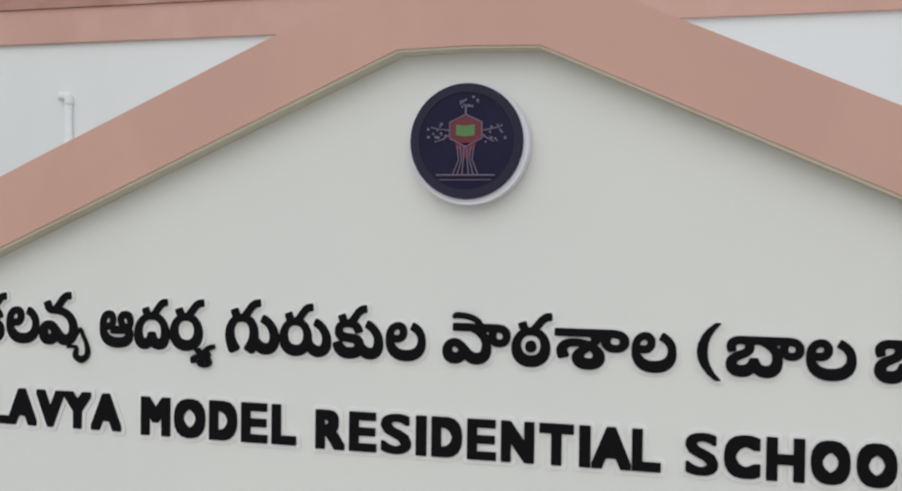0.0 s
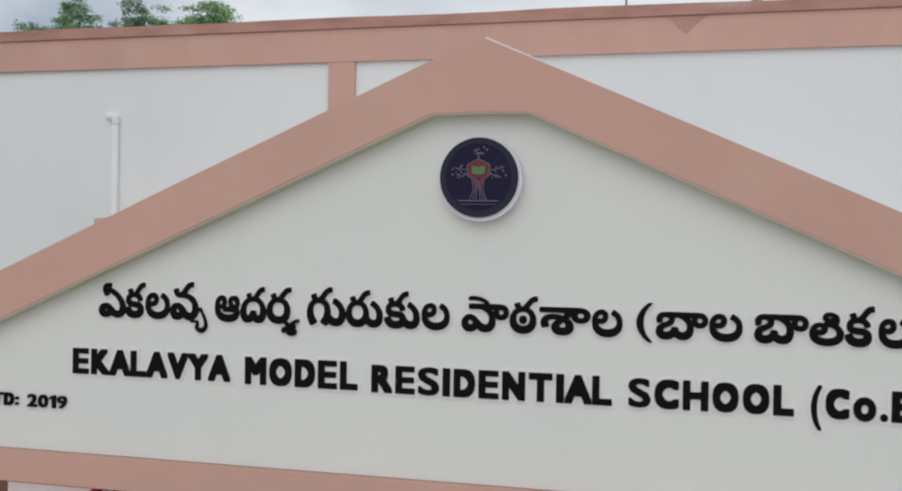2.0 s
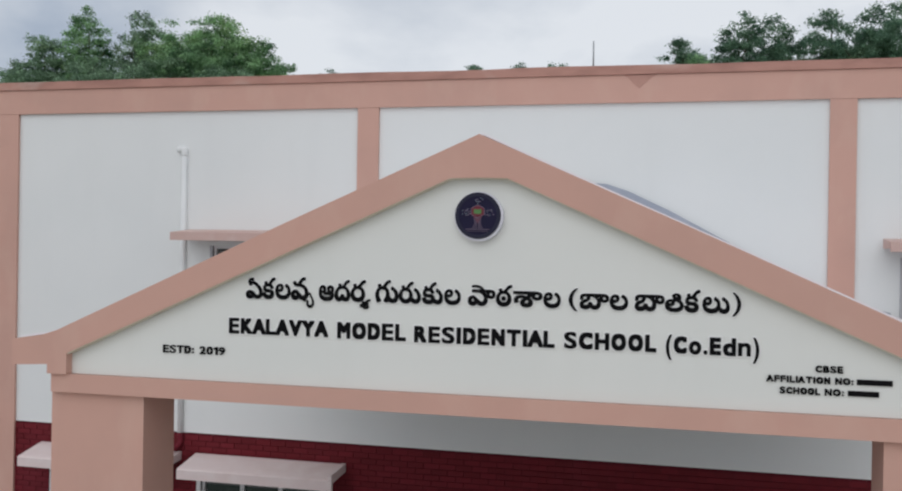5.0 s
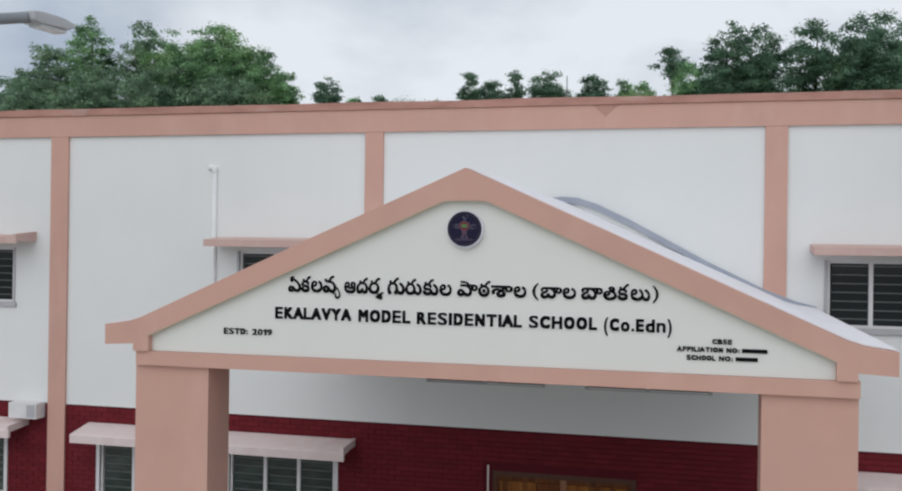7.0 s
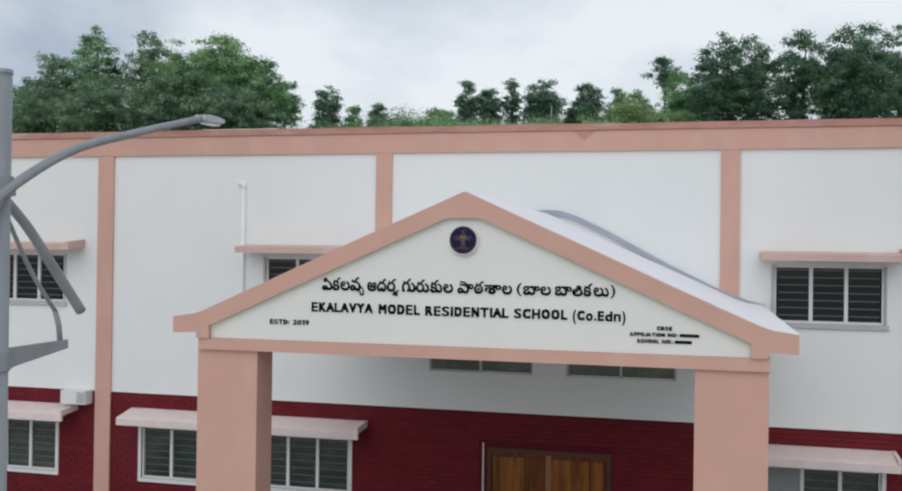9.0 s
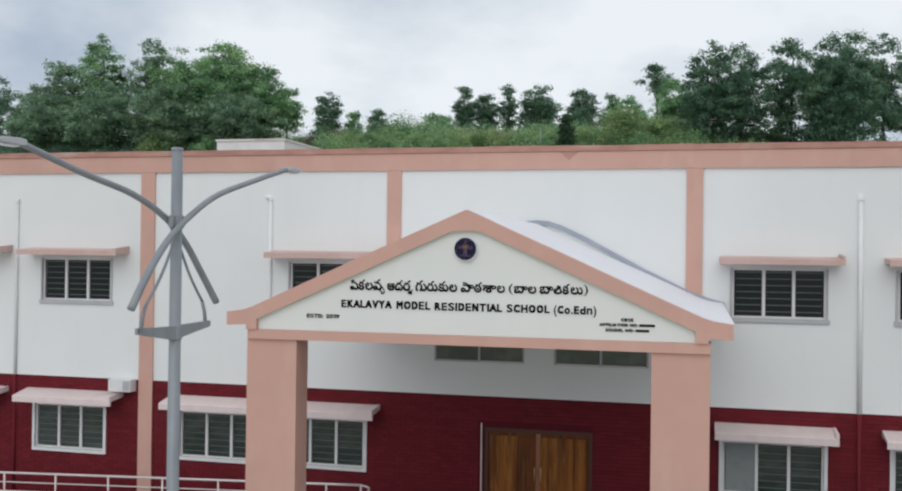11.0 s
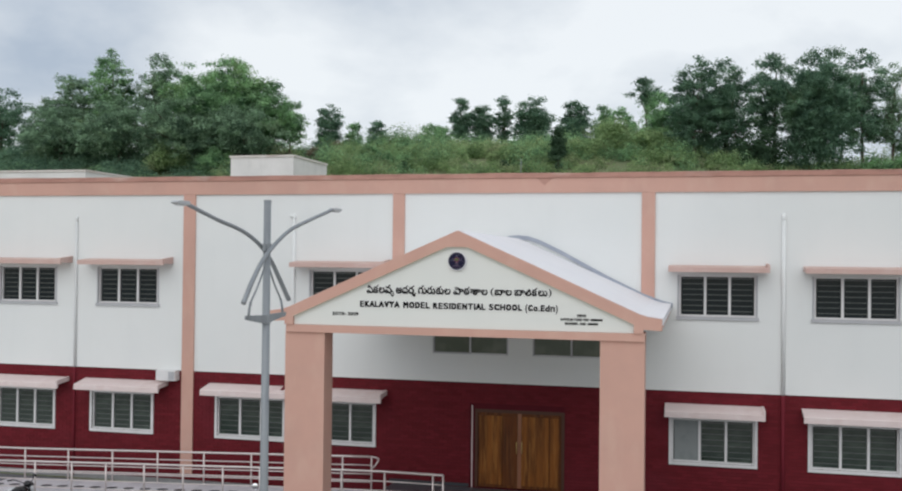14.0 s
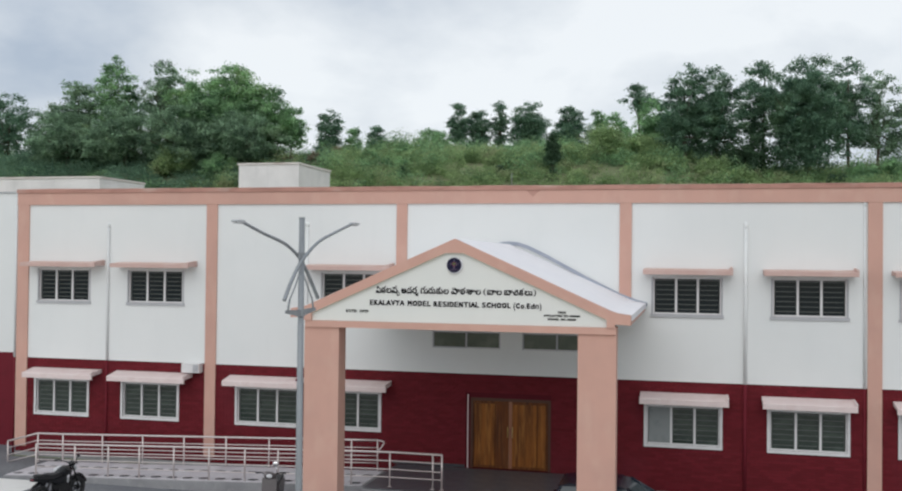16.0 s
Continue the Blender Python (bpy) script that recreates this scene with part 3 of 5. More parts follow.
def build_window(x0, x1, z0, z1, low, screen=False, panes=3, label=""):
    """A sliding window of three lights with a flat frame, a surround, glass and a grille of level bars."""
    w = empty("window", (x0 + x1) / 2, 0, z0)
    hw, h = (x1 - x0) / 2, z1 - z0
    s = 0.07
    bm = bmesh.new()                       # surround, proud of the wall
    prj = -0.035 if low else -0.022
    if low:
        box(bm, -hw - s, hw + s, prj, 0.10, -s * 1.1, 0.0)
        box(bm, -hw - s, hw + s, prj, 0.10, h, h + s * 0.6)
        box(bm, -hw - s, -hw, prj, 0.10, 0.0, h)
        box(bm, hw, hw + s, prj, 0.10, 0.0, h)
    else:
        box(bm, -hw - s, hw + s, -0.045, 0.10, -s * 1.2, 0.0)
        box(bm, -hw - 0.045, -hw, prj, 0.10, 0.0, h)
        box(bm, hw, hw + 0.035, prj, 0.10, 0.0, h)
    soften(bm, 0.006, 1)
    part("surround", bm, FRAME if low else SILL, w, "" if low else "grey cement sill and jambs")
    bm = bmesh.new()
    f = 0.045
    for d in ((-hw, hw, 0, f), (-hw, hw, h - f, h)):
        box(bm, d[0], d[1], 0.02, 0.09, d[2], d[3])
    for d in ((-hw, -hw + f), (hw - f, hw)):
        box(bm, d[0], d[1], 0.02, 0.09, f, h - f)
    soften(bm, 0.004, 1)
    part("frame", bm, FRAME, w)
    step = (2 * hw - 2 * f) / panes
    for i in range(1, panes):
        bm = bmesh.new()
        x = -hw + f + i * step
        box(bm, x - 0.032, x + 0.032, 0.015, 0.085, f, h - f)
        soften(bm, 0.004, 1)
        part("mullion", bm, FRAME, w)
    for i in range(panes):
        a, b = -hw + f + i * step + 0.02, -hw + f + (i + 1) * step - 0.02
        is_screen = screen and i == 0
        bm = bmesh.new()
        y = 0.035 if is_screen else 0.062
        box(bm, a, b, y, y + 0.006, f, h - f)
        pane = part("pane", bm, MESH_SCREEN if is_screen else GREEN_GLASS if low else GLASS, w, "grey insect screen" if is_screen else "")
        if is_screen:
            continue
        n = 7
        for k in range(n):
            z = f + (h - 2 * f) * (k + 0.7) / n
            bm = bmesh.new()
            box(bm, a + 0.012, b - 0.012, 0.046, 0.058, z - 0.008, z + 0.008)
            part("grille_bar", bm, GRILLE, pane)
    return tagged(w, label, "window", "lower windows" if low else "upper windows")


for i, (a, b) in enumerate(UPPER):
    build_window(a, b, *UP_Z, False, label="dark three-light window with level grille bars and grey surround")
build_window(-19.6, -17.7, *UP_Z, False, label="dark three-light window in the set-back wing").location.y = 1.3
for i, (a, b) in enumerate(LOWER):
    build_window(a, b, *LOW_Z, True, screen=(a > 5 and a < 5.1), label="white framed three-light window in the maroon wall, one light screened" if 5 < a < 5.1 else "white framed three-light window in the maroon brick wall")
for i, (a, b) in enumerate(VENTS):
    w = empty("window", (a + b) / 2, 0, VENT_Z[0])
    hw, h = (b - a) / 2, VENT_Z[1] - VENT_Z[0]
    bm = bmesh.new()
    for d in ((-hw, hw, 0, 0.04), (-hw, hw, h - 0.04, h)):
        box(bm, d[0], d[1], 0.02, 0.09, d[2], d[3])
    for d in ((-hw, -hw + 0.04), (hw - 0.04, hw), (-0.025, 0.025)):
        box(bm, d[0], d[1], 0.02, 0.09, 0.04, h - 0.04)
    part("frame", bm, SILL, w)
    for p, q in ((-hw + 0.04, -0.025), (0.025, hw - 0.04)):
        boxed("pane", VENT_GLASS, (p, q, 0.05, 0.056, 0.04, h - 0.04), w)
        if i or p > 0:
            boxed("sash_edge", FRAME, (p + 0.02, q - 0.01, 0.004, 0.019, 0.012, 0.036), w, "pale lower edge of the tilted sash")
    tagged(w, "low wide ventilator window with green-grey glass above the door", "window", "ventilators")


def build_canopy(x0, x1, z, low):
    """A sunshade slab over a window: sloping top, upright lip and a turned-up far end."""
    c = empty("window_canopy", (x0 + x1) / 2, 0, z)
    hw = (x1 - x0) / 2
    d = 0.60
    bm = bmesh.new()
    if low:
        prism(bm, [(-0.002, 0.0), (-0.002, 0.12), (-d + 0.03, 0.0), (-d, -0.02), (-d, -0.16), (-d + 0.06, -0.16), (-d + 0.06, -0.05)], "x", -hw, hw)
    else:
        prism(bm, [(-0.002, -0.06), (-0.002, 0.07), (-d, 0.02), (-d, -0.10), (-d + 0.05, -0.10), (-d + 0.05, -0.06)], "x", -hw, hw)
    soften(bm, 0.008, 1)
    part("slab", bm, PINK_CANOPY if low else DUSTY, c)
    bm = bmesh.new()
    prism(bm, [(-0.004, 0.06), (-0.004, 0.13), (-d - 0.004, 0.075), (-d - 0.004, 0.0)], "x", hw - 0.06, hw + 0.002)
    soften(bm, 0.006, 1)
    part("end_upstand", bm, PINK_CANOPY if low else DUSTY, c)
    label = "pale pink sloping sunshade slab over a lower window" if low else "thin salmon sunshade slab over an upper window"
    return tagged(c, label, "sunshade", "lower sunshades" if low else "upper sunshades")


for a, b in ((-15.1, -12.35), (-11.8, -9.05), (-5.22, -2.5), (4.93, 7.36), (8.18, 10.6), (11.5, 13.95)):
    build_canopy(a, b, 6.36, False)
for a, b in ((-14.95, -12.4), (-11.85, -9.15), (-7.85, -5.3), (-5.05, -2.55), (4.86, 7.27), (8.16, 10.58), (11.55, 13.95)):
    build_canopy(a, b, 2.80, True)

# ---- wall pipes and box ----


def build_pipe(x, z_top, label, bend=0.0, mat=PIPE_WHITE, r=0.055):
    p = empty("downpipe", x, -0.028 if bend else -0.8 * r, 0)
    if bend:
        bm = bmesh.new()
        tube(bm, [(0, 0, MAROON_TOP), (0, 0, z_top)], r, 10)
        part("pipe", bm, mat, p, smooth=True)
        bm = bmesh.new()
        tube(bm, smooth_line([(0, 0, MAROON_TOP - 0.005), (0, -0.02, 3.05), (bend * 0.45, -0.18, 2.95), (bend * 0.8, -0.30, 2.83)], 5), r, 10)
        part("lower_pipe", bm, MAROON, p, "maroon painted lower length", smooth=True)
    else:
        for name, a, b, mt in (("pipe", MAROON_TOP, z_top, mat), ("lower_pipe", 0.05, MAROON_TOP - 0.004, MAROON)):
            bm = bmesh.new()
            tube(bm, [(0, 0, a), (0, 0, b)], r, 10)
            part(name, bm, mt, p, smooth=True)
    bm = bmesh.new()
    tube(bm, smooth_line([(0, 0, z_top - 0.02), (0, 0, z_top + 0.05), (-0.03, 0, z_top + 0.075), (-0.11, 0, z_top + 0.075)] if bend else [(0, 0, z_top - 0.02), (0, 0, z_top + 0.06), (0, 0.05, z_top + 0.09), (0, 0.10, z_top + 0.09)], 4), r * 1.1, 10)
    part("elbow", bm, mat, p, smooth=True)
    return tagged(p, label, "pipe", "downpipes")


build_pipe(-5.315, 7.61, "white rain pipe bending out over a lower sunshade", bend=-0.24, r=0.047)
build_pipe(-12.21, 7.55, "slim grey rain pipe between two windows", mat=PIPE_GREY, r=0.04)
build_pipe(7.72, 7.60, "white rain pipe between two windows", r=0.050)
p = build_pipe(10.82, 8.2, "thin grey pipe beside a wall band", mat=PIPE_GREY, r=0.03)
p = build_pipe(-15.66, 8.6, "dark grey pipe at the building corner", mat=PIPE_GREY, r=0.04)

b = empty("meter_box", -9.1, 0, 2.96)
bm = bmesh.new()
box(bm, -0.30, 0.30, -0.28, -0.003, 0.0, 0.29)
soften(bm, 0.02)
part("body", bm, FRAME, b)
boxed("cover", SILL, (0.10, 0.27, -0.292, -0.281, 0.03, 0.26), b, "grey side cover", 0.004)
tagged(b, "white equipment box fixed high on the maroon wall", "box")

# ---- entrance door ----


def build_door():
    x0, x1, z0, z1 = DOOR
    d = empty("door", (x0 + x1) / 2, 0, z0)
    hw, h = (x1 - x0) / 2, z1 - z0
    bm = bmesh.new()
    box(bm, -hw, -hw + 0.08, 0.02, 0.16, 0, h)
    box(bm, hw - 0.08, hw, 0.02, 0.16, 0, h)
    box(bm, -hw + 0.08, hw - 0.08, 0.02, 0.16, h - 0.09, h)
    soften(bm, 0.006, 1)
    part("door_frame", bm, WOOD_DARK, d)
    lw = hw - 0.08
    for s in (-1, 1):
        bm = bmesh.new()
        a, b = (-lw, -0.004) if s < 0 else (0.004, lw)
        box(bm, a, b, 0.06, 0.10, 0.015, h - 0.095)
        soften(bm, 0.004, 1)
        leaf = part("leaf", bm, WOOD_MID, d)
        run = b - a - 0.10
        for u, v, mat in ((0.0, 0.60, WOOD), (0.63, 1.0, WOOD_MID)) if s < 0 else ((0.0, 0.72, WOOD), (0.75, 1.0, WOOD)):
            bm = bmesh.new()
            box(bm, a + 0.05 + u * run, a + 0.05 + v * run, 0.036, 0.058, 0.10, h - 0.17)
            soften(bm, 0.014, 2)
            part("panel", bm, mat, leaf)
        bm = bmesh.new()
        hx = s * 0.07
        tube(bm, smooth_line([(hx, 0.058, 0.95), (hx, 0.01, 0.98), (hx, 0.01, 1.22), (hx, 0.058, 1.25)], 5), 0.013, 8)
        part("handle", bm, BRASS, leaf, "brass pull handle", smooth=True)
    bm = bmesh.new()
    box(bm, -0.05, 0.05, 0.045, 0.059, 0.03, h - 0.10)
    soften(bm, 0.006, 1)
    part("meeting_strip", bm, STRIP_WOOD, d, "paler meeting strip")
    tagged(d, "closed double door of varnished panelled teak", "door", kind="structure")
    tagged(boxed("trim_strip", PINK_CANOPY, (-0.180, -0.152, -0.03, -0.003, PLINTH, 2.63), bevel=0.004), "thin pale pink edge strip beside the door", "trim", kind="structure")
    tagged(boxed("skirting", TILE_DARK, (-2.46, -0.25, -0.03, -0.014, PLINTH + 0.001, PLINTH + 0.09)), "dark granite skirting along the wall", "baseboard", kind="structure")


build_door()

# ---- porch ----
PF = -7.095           # front of the porch trim
PB = -7.015           # front of the pediment panel


def build_porch():
    porch = empty("entrance_porch", CX, PF, 0)

    def at(name, bm, mat, label="", smooth=False):
        bmesh.ops.translate(bm, verts=bm.verts, vec=(-CX, -PF, 0))
        return part(name, bm, mat, porch, label, smooth)

    for a, b in ((-2.56, -1.71), (3.835, 4.665)):
        bm = bmesh.new()
        box(bm, a, b, -7.0, -6.52, 0.0, 5.0)
        soften(bm, 0.012)
        at("column", bm, SALMON)
    bm = bmesh.new()                                    # beam over the columns
    box(bm, -2.53, 4.67, -7.06, -6.50, 5.006, 5.155)
    soften(bm, 0.008, 1)
    at("beam", bm, SALMON)
    bm = bmesh.new()                                    # pediment panel
    prism(bm, [(-2.46, 5.158), (4.56, 5.158), (4.56, 5.42), (1.26, 6.86), (0.84, 6.86), (-2.46, 5.42)], "y", PB, PB + 0.16)
    at("pediment", bm, CREAM)
    # raking frame with flared eaves: outer line and inner line, each side
    bm = bmesh.new()
    outer = [(CX, 7.075), (-0.42, 6.43), (-2.46, 5.515), (-2.61, 5.468), (-2.88, 5.43), (-2.88, 5.216), (-2.545, 5.234)]
    inner = [(-2.545, 5.158), (-2.365, 5.158), (-2.365, 5.330), (0.835, 6.752), (CX, 6.757)]
    left = outer + inner
    prism(bm, left, "y", PF, PB + 0.15)
    prism(bm, [(2 * CX - x, z) for x, z in reversed(left)], "y", PF, PB + 0.15)
    bmesh.ops.remove_doubles(bm, verts=bm.verts, dist=1e-4)
    at("raking_frame", bm, SALMON)
    # cream reveal along the inside of the frame
    bm = bmesh.new()
    rev = [(-2.367, 5.335), (0.835, 6.757), (CX, 6.762), (CX, 6.750), (0.838, 6.745), (-2.361, 5.322)]
    prism(bm, rev, "y", PF + 0.006, PB - 0.001)
    prism(bm, [(2 * CX - x, z) for x, z in reversed(rev)], "y", PF + 0.006, PB - 0.001)
    at("reveal", bm, REVEAL, "dusty cream painted reveal")
    # roof slab, white above
    bm = bmesh.new()
    up = [(CX, 7.085), (-2.46, 5.525), (-2.63, 5.476), (-2.90, 5.440)]
    dn = [(-2.90, 5.30), (-2.46, 5.36), (CX, 6.92)]
    ring = up + dn
    prism(bm, ring, "y", -6.795, -0.004)
    prism(bm, [(2 * CX - x, z) for x, z in reversed(ring)], "y", -6.795, -0.004)
    bmesh.ops.remove_doubles(bm, verts=bm.verts, dist=1e-4)
    at("roof", bm, ROOF_WHITE)
    # unseen cream lining below the slab, added to warm the light bounced under the porch
    bm = bmesh.new()
    under = [(-2.40, 5.380), (CX, 6.916), (CX, 6.900), (-2.40, 5.364)]
    prism(bm, under, "y", -6.70, -0.01)
    prism(bm, [(2 * CX - x, z) for x, z in reversed(under)], "y", -6.70, -0.01)
    at("bounce_lining", bm, REVEAL, "unseen cream lining added to warm bounced light")
    # plastered soffit below the eaves
    for s in (1, -1):
        bm = bmesh.new()
        sof = [(-2.878, 5.220), (-2.535, 5.238), (-2.535, 5.330), (-2.878, 5.296)]
        prism(bm, sof if s > 0 else [(2 * CX - x, z) for x, z in reversed(sof)], "y", PB + 0.152, -0.06)
        at("soffit", bm, SALMON)
    # thin white capping over the frame's front edge
    bm = bmesh.new()
    cap = [(CX, 7.079), (-2.46, 5.519), (-2.61, 5.472), (-2.885, 5.434), (-2.885, 5.447), (-2.61, 5.486), (-2.46, 5.534), (CX, 7.094)]
    prism(bm, cap, "y", -6.985, -6.797)
    prism(bm, [(2 * CX - x, z) for x, z in reversed(cap)], "y", -6.985, -6.797)
    at("edge_capping", bm, ROOF_WHITE)
    # flashing where the roof meets the wall
    bm = bmesh.new()
    for s in (-1, 1):
        line = [(CX + s * u, z) for u, z in ((0.0, 7.165), (0.25, 7.145), (0.55, 7.045), (1.10, 6.785), (2.33, 6.125), (3.18, 5.715), (3.69, 5.52), (3.98, 5.45))]
        low = [(CX + s * u, z - 0.10) for u, z in ((3.98, 5.45), (3.69, 5.52), (3.18, 5.715), (2.33, 6.125), (1.10, 6.785), (0.55, 7.045), (0.25, 7.145), (0.0, 7.165))]
        pts = line + low
        prism(bm, pts if s > 0 else list(reversed(pts)), "y", -0.055, -0.002)
    at("flashing", bm, FLASHING, "blue-grey flashing along the wall")
    return tagged(porch, "salmon and cream gabled entrance porch on two square columns", "porch")


build_porch()

# ---- lettering ----


@lru_cache(maxsize=None)
def text_curve(body):
    """The outlines of a text in the built-in font, as lists of (x, y)."""
    cu = bpy.data.curves.new("text", "FONT")
    cu.body = body
    cu.size = 1.0
    ob = bpy.data.objects.new("text", cu)
    scene.collection.objects.link(ob)
    bpy.context.view_layer.update()
    found = ob.to_curve(bpy.context.evaluated_depsgraph_get())
    loops = []
    for s in found.splines:
        pts = []
        bez = s.bezier_points
        for a, b in zip(bez, list(bez[1:]) + [bez[0]]):
            straight = (a.handle_right - a.co).length < 1e-4 and (b.handle_left - b.co).length < 1e-4
            n = 1 if straight else 4
            for k in range(n):
                t = k / n
                p = (1 - t) ** 3 * a.co + 3 * (1 - t) ** 2 * t * a.handle_right + 3 * (1 - t) * t * t * b.handle_left + t ** 3 * b.co
                if not pts or (abs(pts[-1][0] - p.x) + abs(pts[-1][1] - p.y)) > 1e-4:
                    pts.append((p.x, p.y))
        loops.append(pts)
    ob.to_curve_clear()
    bpy.data.objects.remove(ob)
    bpy.data.curves.remove(cu)
    return loops


def winding(p, loops):
    """How often the outlines run round each of the points p."""
    total = np.zeros(len(p))
    for loop in loops:
        a = np.array(loop)[None, :, :] - p[:, None, :]
        b = np.roll(a, -1, axis=1)
        cross = a[..., 0] * b[..., 1] - a[..., 1] * b[..., 0]
        up, down = (a[..., 1] <= 0) & (b[..., 1] > 0) & (cross > 0), (a[..., 1] > 0) & (b[..., 1] <= 0) & (cross < 0)
        total += up.sum(axis=1) - down.sum(axis=1)
    return total


def glyph_mesh(loops):
    """A letter as a solid of thickness 1: all that its outlines run round is filled."""
    pts, edges = [], []
    for loop in loops:
        n = len(pts)
        pts += [Vector(p) for p in loop]
        edges += [(n + k, n + (k + 1) % len(loop)) for k in range(len(loop))]
    verts, _, faces, *_ = delaunay_2d_cdt(pts, edges, [], 0, 1e-5)
    co = np.array([(v.x, v.y) for v in verts])
    tri = np.array([f for f in faces if len(f) == 3])
    tri = tri[winding(co[tri].mean(axis=1), loops) != 0]
    d1, d2 = co[tri[:, 1]] - co[tri[:, 0]], co[tri[:, 2]] - co[tri[:, 0]]
    flip = d1[:, 0] * d2[:, 1] - d1[:, 1] * d2[:, 0] < 0
    tri[flip] = tri[flip][:, ::-1]
    count = {}
    for f in tri:
        for k in range(3):
            a, b = int(f[k]), int(f[(k + 1) % 3])
            count[(a, b)] = count.get((a, b), 0) + 1
    rim = [(a, b) for a, b in count if (b, a) not in count]
    bm = bmesh.new()
    front = [bm.verts.new((x, y, 0.5)) for x, y in co]
    back = [bm.verts.new((x, y, -0.5)) for x, y in co]
    for f in tri:
        bm.faces.new([front[i] for i in f])
        bm.faces.new([back[i] for i in reversed(f)])
    for a, b in rim:
        bm.faces.new((front[a], back[a], back[b], front[b]))
    bmesh.ops.delete(bm, geom=[v for v in bm.verts if not v.link_faces], context="VERTS")
    return bm


def reach(loops, axis=0):
    us = [p[axis] for l in loops for p in l]
    return min(us), max(us)


STEM = reach(text_curve("I"))[1] - reach(text_curve("I"))[0]


def contour(field, u, v):
    """The loops along which a grid of heights crosses zero, with the low side on the left hand."""
    nxt, at = {}, {}
    nz, nx = field.shape
    inside = field < 0

    def cut(i0, j0, i1, j1):
        key = (i0, j0, i1, j1) if (i0, j0) < (i1, j1) else (i1, j1, i0, j0)
        if key not in at:
            i0, j0, i1, j1 = key
            f0, f1 = field[i0, j0], field[i1, j1]
            k = f0 / (f0 - f1)
            at[key] = (u[j0] + (u[j1] - u[j0]) * k, v[i0] + (v[i1] - v[i0]) * k)
        return key

    mixed = inside[:-1, :-1].astype(int) + inside[1:, :-1] + inside[:-1, 1:] + inside[1:, 1:]
    for i, j in zip(*np.nonzero((mixed > 0) & (mixed < 4))):
        corners = [(i, j), (i, j + 1), (i + 1, j + 1), (i + 1, j)]
        flags = [inside[c] for c in corners]
        for k in range(4):
            if flags[k] and not flags[(k + 1) % 4]:
                m = k
                while flags[(m - 1) % 4]:
                    m -= 1
                nxt[cut(*corners[k], *corners[(k + 1) % 4])] = cut(*corners[m % 4], *corners[(m - 1) % 4])
    loops = []
    while nxt:
        key, after = nxt.popitem()
        loop = [at[key]]
        while after in nxt:
            loop.append(at[after])
            after = nxt.pop(after)
        if len(loop) > 6:
            loops.append(loop)
    return loops


def thin_out(loop, slack):
    """Drops the points of a closed loop that lie within slack of a straight run."""
    p = np.array(loop)
    keep = {0, len(p) // 2}
    todo = [(0, len(p) // 2), (len(p) // 2, len(p))]
    while todo:
        a, b = todo.pop()
        if b - a < 2:
            continue
        d = p[b % len(p)] - p[a]
        q = p[a + 1:b] - p[a]
        off = np.abs(q[:, 0] * d[1] - q[:, 1] * d[0]) / max(np.hypot(*d), 1e-9)
        k = int(off.argmax())
        if off[k] > slack:
            keep.add(a + 1 + k)
            todo += [(a, a + 1 + k), (a + 1 + k, b)]
    return [tuple(p[i]) for i in sorted(keep)]


@lru_cache(maxsize=None)
def heavy(body, w, h, grow, foot, square, halo):
    """The outlines of a letter w by h, its strokes thickened by grow (and by foot more at the bottom), and those of its halo."""
    loops = text_curve(body)
    if len(body) > 1 and body[1] == "\u0c3e":     # the long vowel takes the place of the head stroke
        loops = [l for l in loops if min(p[1] for p in l) < 0.40]
    if body == "1":     # a numeral with its flag
        loops = [[(0.20, 0.0), (0.32, 0.0), (0.32, 0.68), (0.23, 0.68), (0.08, 0.58), (0.08, 0.47), (0.20, 0.53)]]
    (a, b), (c, d) = reach(loops), reach(loops, 1)
    kx, kz = (w - 2 * grow) / (b - a), (h - 2 * grow - foot) / (d - c)
    loops = [[(grow + (x - a) * kx, grow + foot + (z - c) * kz) for x, z in l] for l in loops]
    cell = max(w, h) / 110
    edge = grow + foot + halo + 2 * cell
    u, v = np.arange(-edge, w + edge, cell), np.arange(-edge, h + edge, cell)
    grid = np.stack(np.meshgrid(u, v), axis=-1).reshape(-1, 2)
    dist = np.full(len(grid), 1e9)
    for l in loops:
        p = np.array(l)
        for s, e in zip(p, np.roll(p, -1, axis=0)):
            t = np.clip(((grid - s) @ (e - s)) / max((e - s) @ (e - s), 1e-12), 0, 1)
            dist = np.minimum(dist, np.hypot(*(grid - s - t[:, None] * (e - s)).T))
    field = np.where(winding(grid, loops) != 0, -dist, dist).reshape(len(v), len(u))
    if square:
        k = int(round(grow / cell))
        for axis in (0, 1):
            field = np.min([np.roll(field, n, axis) for n in range(-k, k + 1)], axis=0)
    else:
        field = field - grow - foot * np.clip(1 - v / (0.55 * h), 0, 1)[:, None]
    field = field + 1e-7

    def clean(f):
        return [thin_out(l, 0.16 * cell) for l in contour(f, u, v)]

    return clean(field), clean(field - halo) if halo else []


